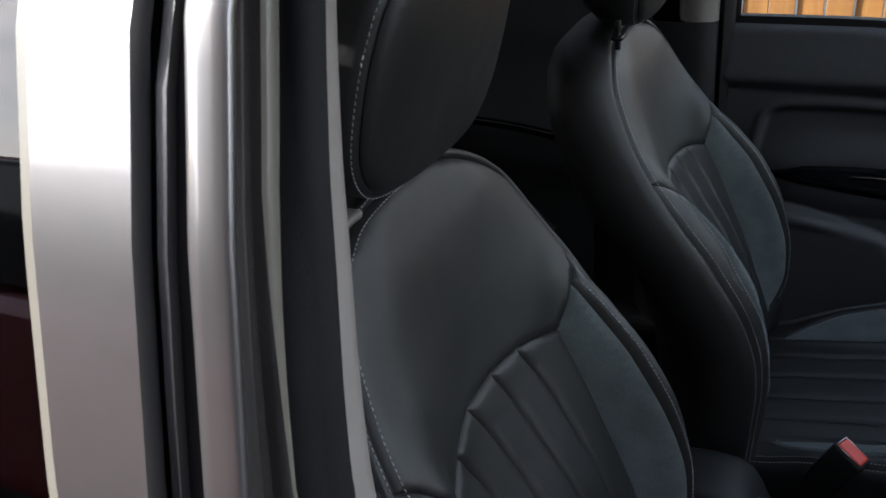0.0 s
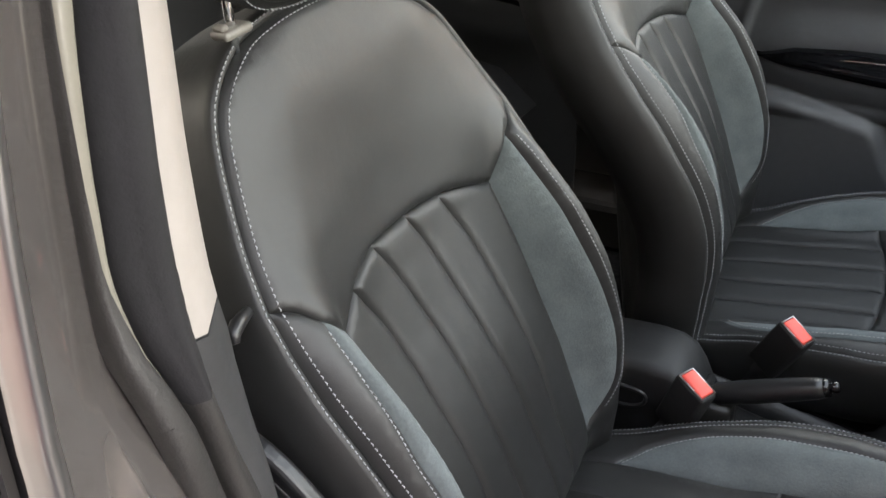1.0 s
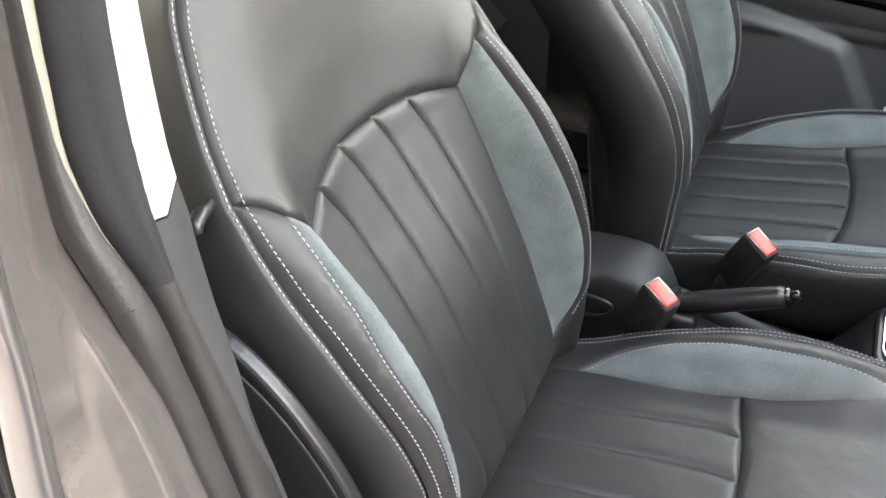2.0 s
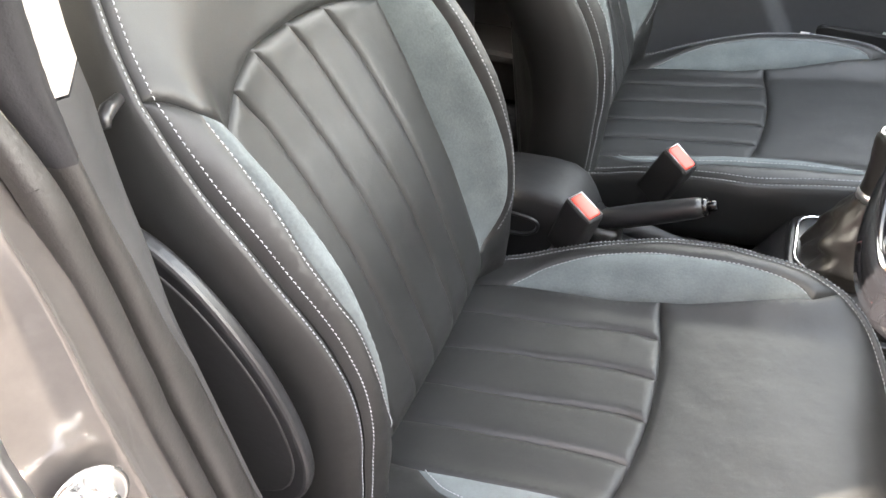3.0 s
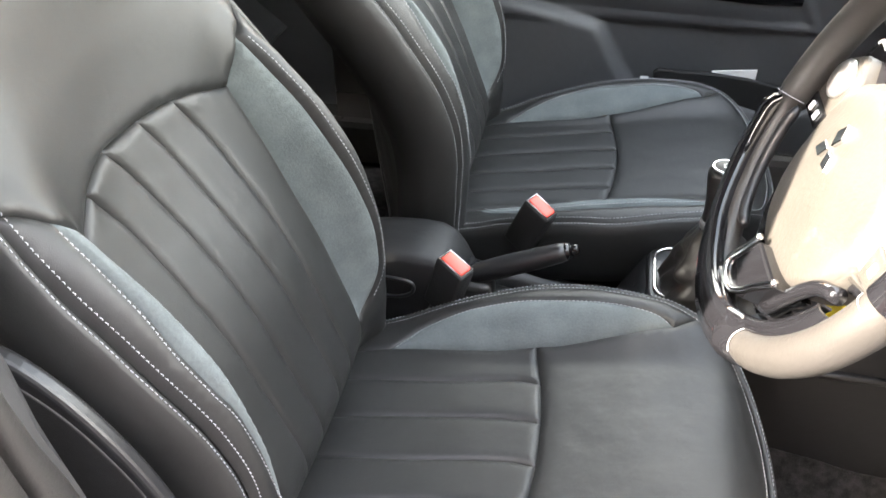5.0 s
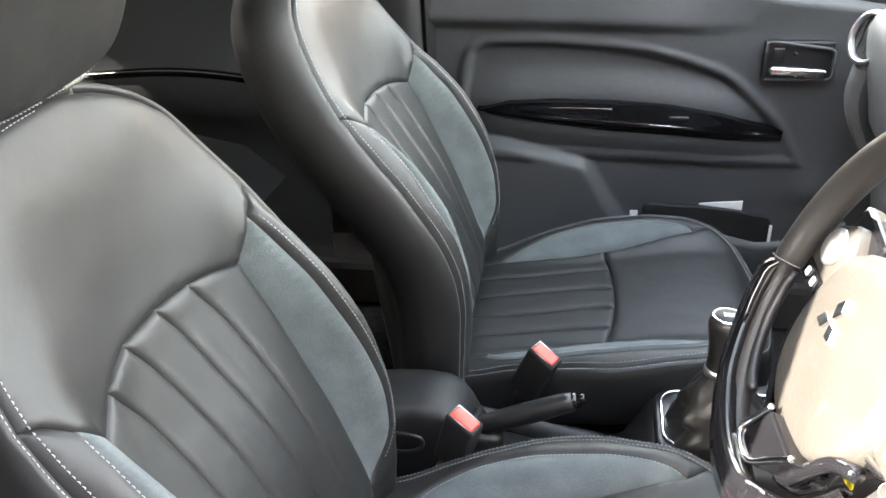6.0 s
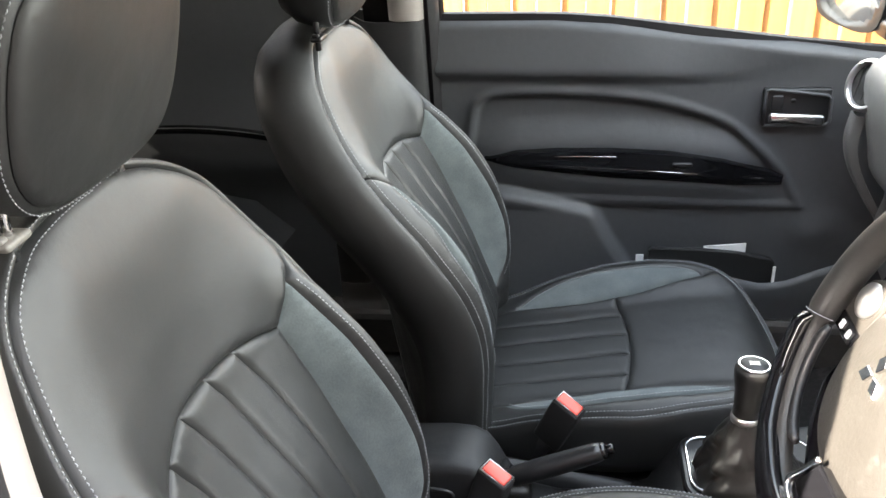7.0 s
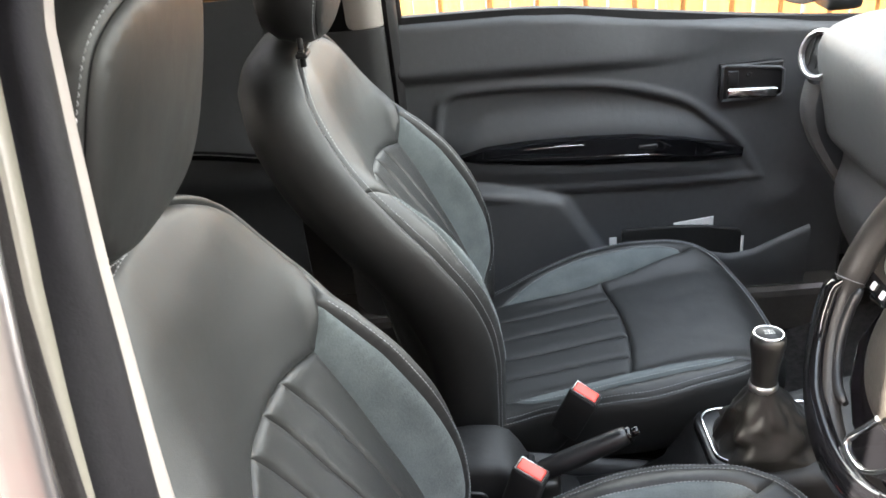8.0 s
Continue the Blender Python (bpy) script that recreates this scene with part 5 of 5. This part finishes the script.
    nn = smooth_normals(np.vstack([outl[-1:], outl, outl[:1]]))[1:-1]
    if (nn * (outl - outl.mean(0))).sum() < 0:
        nn = -nn
    ring = cover(outl[:, 0], outl[:, 1], np.full(len(outl), -0.008))
    outward = np.c_[nn[:, 1], nn[:, 0], np.zeros(len(nn))]
    bag = boxing("airbag_cover", ring, outward, np.array([0, 0, -1.0]), ((0, 0), (0.002, 0.003), (0.003, 0.010), (0.0, 0.030)), AIRBAG, w, "scuffed airbag cover")
    padded("cover_face", outl, cover, AIRBAG, bag, "", step=0.007, depth=0.008, r=0.014)
    # emblem: three plain lozenges
    for a in (90, 210, 330):
        c = np.array([math.cos(radians(a)), math.sin(radians(a))])
        sd = np.array([-c[1], c[0]])
        q = [c * 0.002, c * 0.0135 + sd * 0.0078, c * 0.025, c * 0.0135 - sd * 0.0078]
        q = [p + np.array([0.025, -0.009]) for p in q]
        slab("emblem", [(p[1], p[0]) for p in q], -0.004, 0.0028, "z", CHROME, bag, "bright metal lozenge", bevel=0.0008, seg=1)
    for s in (-1, 1):
        # side spoke with its switch pod
        hub = slab("spoke", [(0.050, s * 0.080), (0.056, s * 0.130), (0.058, s * 0.158), (-0.045, s * 0.160), (-0.040, s * 0.130), (-0.060, s * 0.090)][::s], -0.048, -0.026, "z", GLOSS, w, "gloss black spoke", bevel=0.006, seg=3)
        pod = slab("switch_pod", [(-0.030, s * 0.100), (0.030, s * 0.094), (0.048, s * 0.118), (0.032, s * 0.146), (0.002, s * 0.166), (-0.030, s * 0.172)][::s], -0.034, -0.012, "z", AIRBAG if s > 0 else SILVER, hub, "grey switch pod", bevel=0.004, seg=2)
        if s > 0:
            lathe("round_switch", ((0.001, 0.0), (0.019, 0.0), (0.019, 0.005), (0.015, 0.008), (0.008, 0.007), (0.001, 0.009)), SILVER, pod, "silver round switch", 24, pose(0.017, 0.124, -0.013))
            strip = slab("key_strip", [(-0.029, 0.104), (-0.012, 0.102), (-0.011, 0.166), (-0.029, 0.170)], -0.014, -0.0095, "z", GLOSS, pod, "", bevel=0.001, seg=1)
            for k in range(3):
                part("switch_key", block((-0.0045, -0.0035, 0), (0.0045, 0.0035, 0.003), 0.001, 1, pose(-0.020, 0.114 + 0.020 * k, -0.0098)), PAPER if k < 2 else SILVER, pod, "pale key symbol")
        else:
            for k in range(2):
                slab("switch_key", [(-0.028 + 0.03 * k, -0.118), (-0.002 + 0.03 * k, -0.112), (-0.002 + 0.03 * k, -0.146), (-0.026 + 0.03 * k, -0.150)], -0.0125, -0.0085, "z", AIRBAG, pod, "", bevel=0.002, seg=2)
                part("key_mark", block((-0.019 + 0.03 * k, -0.134, -0.0088), (-0.010 + 0.03 * k, -0.126, -0.0078), 0.0005, 1), PAPER, pod, "pale key symbol")
            tube("pod_edge", [(-0.036, -0.112, -0.013), (-0.022, -0.160, -0.013), (0.042, -0.154, -0.013)], 0.003, CHROME, pod, "bright edge", 8)
        # thumb ridge and lower spoke
        if s > 0:
            arc = [(float(glide(q, (102, 110, 132, 147, 154), (0.143, 0.148, 0.1505, 0.147, 0.139))), q) for q in range(102, 155, 4)]
            ridge = [(d * math.cos(radians(q)), d * math.sin(radians(q)), -0.002) for d, q in arc]
            tube("thumb_ridge", ridge, [0.003] + [0.0058] * (len(ridge) - 2) + [0.004], SHELLPL, w, "black thumb ridge", 12)
        low = slab("lower_spoke", [(-0.095, s * 0.004), (-0.088, s * 0.050), (-0.118, s * 0.056), (-0.150, s * 0.036), (-0.160, s * 0.022), (-0.160, s * 0.004)][::s], -0.050, -0.030, "z", GLOSS, w, "gloss black lower spoke", bevel=0.006, seg=3)
        if s < 0:
            tri = [(-0.096, -0.001, 0.008), (-0.117, 0.008, 0.008), (-0.138, 0.017, 0.008), (-0.147, 0.008, 0.008), (-0.146, -0.016, 0.008), (-0.136, -0.034, 0.008), (-0.111, -0.055, 0.008), (-0.089, -0.075, 0.008)]
            inset = slab("spoke_inset", [(x - 0.004, y) for x, y, _ in tri][::-1], -0.032, 0.0065, "z", GLOSS, low, "gloss black spoke inset", bevel=0.003, seg=2)
            tube("spoke_frame", smooth_curve(tri, 0.004), 0.0030, CHROME, inset, "bright metal spoke outline", 10)
        if s < 0:
            tube("spoke_arch", smooth_curve([(-0.140, -0.030, -0.024), (-0.125, -0.052, -0.016), (-0.100, -0.068, -0.012), (-0.070, -0.086, -0.014), (-0.055, -0.110, -0.018)], 0.01), 0.0068, GLOSS, low, "gloss black arch", 12)
    slab("lower_panel", [(-0.040, 0.128), (-0.085, 0.132), (-0.125, 0.105), (-0.150, 0.066), (-0.160, 0.020), (-0.158, -0.020), (-0.140, -0.042), (-0.112, -0.056), (-0.085, -0.060), (-0.070, 0.060)], -0.038, -0.026, "z", GLOSS, w, "gloss black lower panel", bevel=0.004, seg=2)
    lathe("hub", ((0.01, -0.10), (0.055, -0.10), (0.072, -0.06), (0.075, -0.034), (0.01, -0.034)), SHELLPL, w, "", 28)
    return w


steering_wheel()


# ---- centre console ----
def console():
    # profile along the car: (x, top height, half width)
    st = [(0.02, 0.500, 0.049), (0.06, 0.514, 0.051), (0.11, 0.5225, 0.052), (0.160, 0.5255, 0.052), (0.192, 0.5225, 0.052), (0.211, 0.512, 0.052), (0.225, 0.490, 0.053), (0.238, 0.460, 0.055), (0.254, 0.430, 0.060), (0.275, 0.404, 0.064), (0.33, 0.388, 0.068),
          (0.42, 0.388, 0.076), (0.468, 0.410, 0.083), (0.492, 0.462, 0.087), (0.505, 0.488, 0.088), (0.54, 0.497, 0.092), (0.66, 0.505, 0.098), (0.78, 0.530, 0.104), (0.88, 0.60, 0.11)]
    rows = []
    for x, z, w in st:
        r = [(x, -w - 0.008, 0.24), (x, -w, z - 0.06), (x, -w + 0.0015, z - 0.014), (x, -w + 0.005, z - 0.004), (x, -w + 0.011, z - 0.0005), (x, -w + 0.022, z + 0.001), (x, 0, z + 0.002)]
        rows.append(r + [(a, -b, c) for a, b, c in r[-2::-1]])
    body = sheet("console", rows, PLASTIC, None, "", thick=0.004)
    tagged(body, "black plastic centre console between the front seats", "centre console")
    # side pocket by the driver's buckle
    rimp = [(0.10, -0.074, 0.488), (0.12, -0.074, 0.500), (0.165, -0.074, 0.497), (0.170, -0.074, 0.480), (0.150, -0.074, 0.468), (0.11, -0.074, 0.468), (0.10, -0.074, 0.488)]
    tube("slot_rim", smooth_curve(rimp, 0.006), 0.0028, SHELLPL, body, "rounded slot rim", 8)
    tube("latch", [(0.226, -0.018, 0.494), (0.240, -0.018, 0.486), (0.243, 0.012, 0.483)], 0.007, SHELLPL, body, "small latch", 8)
    part("coin_tray", block((0.30, -0.060, 0.386), (0.455, 0.060, 0.396), 0.004, 2), SHELLPL, body, "", True)
    part("lower_side_trim", block((0.52, -0.118, 0.452), (0.90, -0.105, 0.462), 0.003, 2, pose(0, 0, 0)), SHELLPL, body, "black side strip", True)
    # gear gate surround: bright frame on a rounded base
    corner = []
    x0, x1, y0, y1, rad = 0.512, 0.69, -0.058, 0.062, 0.026
    for cx, cy, a0 in ((x1 - rad, y1 - rad, 0), (x0 + rad, y1 - rad, 90), (x0 + rad, y0 + rad, 180), (x1 - rad, y0 + rad, 270)):
        corner += [(cx + rad * math.cos(radians(a0 + k * 15)), cy + rad * math.sin(radians(a0 + k * 15))) for k in range(7)]
    base = slab("gear_surround", [(0.5975 + (a - 0.5975) * 1.12, (b - 0.002) * 1.18 + 0.002) for a, b in corner], 0.485, 0.507, "z", SHELLPL, body, "rounded black surround", bevel=0.008, seg=3)
    zf = lambda a: 0.509 + 0.03 * (a - 0.512)
    tube("gear_frame", [(a, b, zf(a)) for a, b in corner + corner[:1]], 0.0028, CHROME, base, "bright chrome frame", 10)
    return body


console()


def gear_lever():
    g = thing("gear_lever", "gear lever with black knob, chrome cap and wrinkled leather boot", "gear lever", (0.575, -0.030, 0.498))
    # boot: a folded four-sided skirt
    verts, faces, n = [], [], 72
    levels = [(h, float(np.interp(h, (0, 0.012, 0.03, 0.05, 0.075, 0.10, 0.118, 0.13), (0.078, 0.076, 0.066, 0.056, 0.044, 0.031, 0.022, 0.0185))), float(np.interp(h, (0, 0.012, 0.03, 0.05, 0.075, 0.10, 0.118, 0.13), (0.056, 0.055, 0.051, 0.046, 0.039, 0.029, 0.021, 0.0185)))) for h in np.linspace(0, 0.13, 27)]
    for h, a, b in levels:
        for k in range(n):
            th = 2 * math.pi * k / n
            p = 2.0 + 1.6 * (1 - h / 0.13)
            c, s = math.cos(th), math.sin(th)
            rr = (abs(c) ** p + abs(s) ** p) ** (-1 / p)
            w_ = min(1, h / 0.025) * (1 - (h / 0.13) ** 3)
            fold = 1 + w_ * (0.24 * noise.noise((c * 1.7, s * 1.7, h * 24 + 5.0)) + 0.30 * abs(noise.noise((c * 2.6 + 4, s * 2.6, h * 34 + 1.0))) + 0.05 * math.sin(th * 5 - h * 90))
            verts.append((0.022 * (1 - h / 0.13) + a * rr * c * fold, 0.010 * (1 - h / 0.13) + b * rr * s * fold, h + 0.004 * math.sin(th * 3 + h * 50) * min(1, h / 0.02) * (1 - h / 0.13)))
    for i in range(len(levels) - 1):
        for k in range(n):
            l = (k + 1) % n
            faces.append((i * n + k, i * n + l, (i + 1) * n + l, (i + 1) * n + k))
    mesh_part("boot", verts, faces, BOOT, g, "wrinkled black leather boot")
    lean = pose(0, 0, 0.125, -3, 2, 0)
    lathe("collar", ((0.001, -0.006), (0.0195, -0.006), (0.0205, 0.0), (0.0195, 0.006), (0.001, 0.006)), SILVER, g, "satin collar", 24, lean)
    knob = lathe("knob", ((0.001, 0.004), (0.0185, 0.005), (0.0182, 0.020), (0.0195, 0.040), (0.0225, 0.058), (0.0242, 0.070), (0.0238, 0.078), (0.020, 0.083), (0.001, 0.083)), BOOT, g, "black leather gear knob", 28, lean)
    tube("knob_ring", [lean @ Vector((0.0195 * math.cos(q), 0.0195 * math.sin(q), 0.0835)) for q in np.linspace(0, 2 * math.pi, 33)], 0.0024, CHROME, knob, "chrome ring", 8, False)
    lathe("knob_cap", ((0.001, 0.082), (0.0186, 0.082), (0.0184, 0.0855), (0.001, 0.0868)), PLASTIC, knob, "gloss black cap", 24, lean)
    # shift pattern lines
    for x0, x1, y0, y1 in ((-0.007, 0.007, -0.0003, 0.0003), (-0.007, 0.007, -0.0043, -0.0037), (-0.007, 0.007, 0.0037, 0.0043), (-0.0003, 0.0003, -0.004, 0.004)):
        part("shift_mark", block((x0, y0, 0.0862), (x1, y1, 0.0870), 0, 1, lean), SILVER, knob)
    return g


gear_lever()


def handbrake():
    h = thing("handbrake", "black plastic handbrake lever lying between the seats", "handbrake", (0, 0, 0))
    a, b = Vector((0.255, -0.030, 0.492)), Vector((0.385, -0.030, 0.551))
    tube("grip", [a + (b - a) * k for k in (-0.35, 0.0, 0.03, 0.3, 0.7, 0.93, 1.0)], (0.011, 0.013, 0.0155, 0.0165, 0.0158, 0.0145, 0.0125), SHELLPL, h, "black grip", 18)
    d = (b - a).normalized()
    tube("grip_collar", [b - d * 0.004, b + d * 0.006], (0.0130, 0.0118), GLOSS, h, "", 18)
    tube("button", [b + d * 0.004, b + d * 0.016, b + d * 0.018], (0.0075, 0.0075, 0.005), GLOSS, h, "black push button", 16)
    part("gaiter", block((0.20, -0.052, 0.40), (0.285, -0.008, 0.486), 0.014, 3), BOOT, h, "", True)
    return h


handbrake()


def buckle(at, tilt, name_label):
    k = thing("seat_belt_buckle", name_label, "seat belt buckle", at, group="front seat belt buckles")
    k.rotation_euler = (0, radians(tilt), radians(-30))
    part("housing", block((-0.0245, -0.0150, -0.095), (0.0245, 0.0150, -0.002), 0.005, 3), PLASTIC, k, "black plastic housing", True)
    part("button", block((-0.0195, -0.0112, -0.006), (0.0195, 0.0112, 0.0015), 0.003, 3), REDPL, k, "red press button", True)
    tube("button_rim", [(-0.021, -0.0120, -0.001), (0.021, -0.0120, -0.001), (0.021, 0.0120, -0.001), (-0.021, 0.0120, -0.001), (-0.021, -0.0120, -0.001)], 0.0011, SILVER, k, "worn bright rim", 6)
    tube("stalk", [(0, 0, -0.09), (-0.004, 0, -0.13), (-0.012, 0, -0.20)], 0.010, SHELLPL, k, "black stalk", 10, flat=1.5)
    return k


buckle((0.239, -0.098, 0.560), 18, "black seat belt buckle with red button beside the driver seat")
buckle((0.339, 0.068, 0.558), 24, "black seat belt buckle with red button beside the passenger seat")

# ---- rear bench ----
def rear_bench():
    b = thing("rear_bench", "dark rear bench seat in the shade behind the front seats", "car seat")
    for s in (-1, 1):
        rows = []
        for t in np.linspace(0, 1, 14):
            x = -0.80 - 0.16 * t
            z = 0.50 + 0.42 * t
            bulge = 0.03 * math.sin(math.pi * min(1, max(0, t)))
            rows.append([(x + bulge - 0.02 * abs(k) ** 3, s * (0.31 + 0.29 * k), z) for k in np.linspace(-1, 1, 9)])
        sheet("backrest", rows, REARCLOTH, b, "", thick=0.08 * s)
        rows = []
        for t in np.linspace(0, 1, 12):
            x = -0.82 + 0.45 * t
            z = 0.50 + 0.03 * t - 0.05 * max(0, (t - 0.85) / 0.15) ** 2
            rows.append([(x, s * (0.31 + 0.29 * k), z - 0.012 * abs(k) ** 3) for k in np.linspace(-1, 1, 9)])
        sheet("cushion", rows, REARCLOTH, b, "", thick=0.16 * s)
    part("plinth", block((-0.83, -0.60, 0.23), (-0.42, 0.60, 0.38), 0.01, 1), PLASTIC, b)
    for y in (-0.31, 0.31):
        bm = block((-1.03, y - 0.12, 0.94), (-0.95, y + 0.12, 1.07), 0.03, 4)
        part("headrest", bm, REARCLOTH, b, "", True)
    return b


rear_bench()

# ---- floor mat ----
mat_thing = thing("floor_mat", "dusty brown ribbed rubber mat in the driver's footwell", "floor mat", (0.84, -0.40, 0.232))
part("plate", block((-0.22, -0.21, 0), (0.22, 0.20, 0.008), 0.003, 2), MATRUB, mat_thing)
mat_thing.rotation_euler = (0, radians(-4), 0)
for i in range(7):
    for j in range(6):
        turn = 45 if (i + j) % 2 else -45
        for k in range(5):
            off = Vector((0, (k - 2) * 0.0105, 0))
            off.rotate(Matrix.Rotation(radians(turn), 3, "Z"))
            part("rib", block((-0.022, -0.002, 0.0), (0.022, 0.002, 0.003), 0.001, 1, pose(-0.18 + i * 0.06 + off.x, -0.165 + j * 0.062 + off.y, 0.0075, 0, 0, turn)), MATRUB, mat_thing)
scrap = part("paper_scrap", block((-0.007, -0.002, 0.0), (0.007, 0.002, 0.0015), 0.0006, 1, pose(0.774, -0.176, 0.224, 0, -14, -35)), PAPER)
tagged(scrap, "tiny white paper scrap on the carpet beside the mat", "paper scrap")

# ---- parked red car beyond the open door ----
def red_car():
    c = thing("parked_car", "dark red hatchback parked behind the open door", "car", (-1.2, -2.85, 0))
    side = [(-2.0, 0.28), (-2.02, 0.75), (-1.9, 0.95), (1.0, 0.95), (1.95, 0.78), (2.05, 0.55), (2.02, 0.28)]
    slab("body", side, -0.85, 0.85, "y", REDPAINT, c, "dark red painted body", bevel=0.06, seg=3)
    cabin = [(-1.85, 0.94), (-1.55, 1.42), (-0.2, 1.47), (0.95, 0.94)]
    slab("cabin", cabin, -0.72, 0.72, "y", GLOSS, c, "dark glazed cabin", bevel=0.05, seg=3)
    slab("roof", [(-1.5, 1.425), (-0.22, 1.475), (-0.16, 1.445), (-1.52, 1.395)], -0.70, 0.70, "y", REDPAINT, c, "", bevel=0.01, seg=2)
    for x in (-1.25, 1.3):
        for y in (-0.78, 0.78):
            wl = lathe("wheel", ((0.05, -0.09), (0.27, -0.09), (0.30, -0.05), (0.30, 0.05), (0.27, 0.09), (0.05, 0.09)), TYRE, c, "", 28, pose(0, 0, 0, 90, 0, 0))
            wl.location = (x, y, 0.30)
            lathe("rim", ((0.01, -0.095), (0.18, -0.093), (0.18, 0.093), (0.01, 0.095)), SILVER, wl, "", 20, pose(0, 0, 0, 90, 0, 0))


red_car()

# ---- unseen wall added on the sunny side to block sky light from the doorway ----
yard = part("unseen_wall_south", block((-2.0, -4.4, 0), (9, -4.1, 5.0), 0.02, 1), BLOCKWALL)
tagged(yard, "added unseen dark wall that shades the doorway side", "wall", kind="structure")
# unseen wall added past the fence to dim sky light on the seats
far_wall = part("unseen_wall_north", block((2.66, 2.55, 0), (9, 2.75, 2.3), 0.02, 1), GREYWALL)
tagged(far_wall, "added unseen plain grey wall past the fence that cuts sky light", "wall", kind="structure")
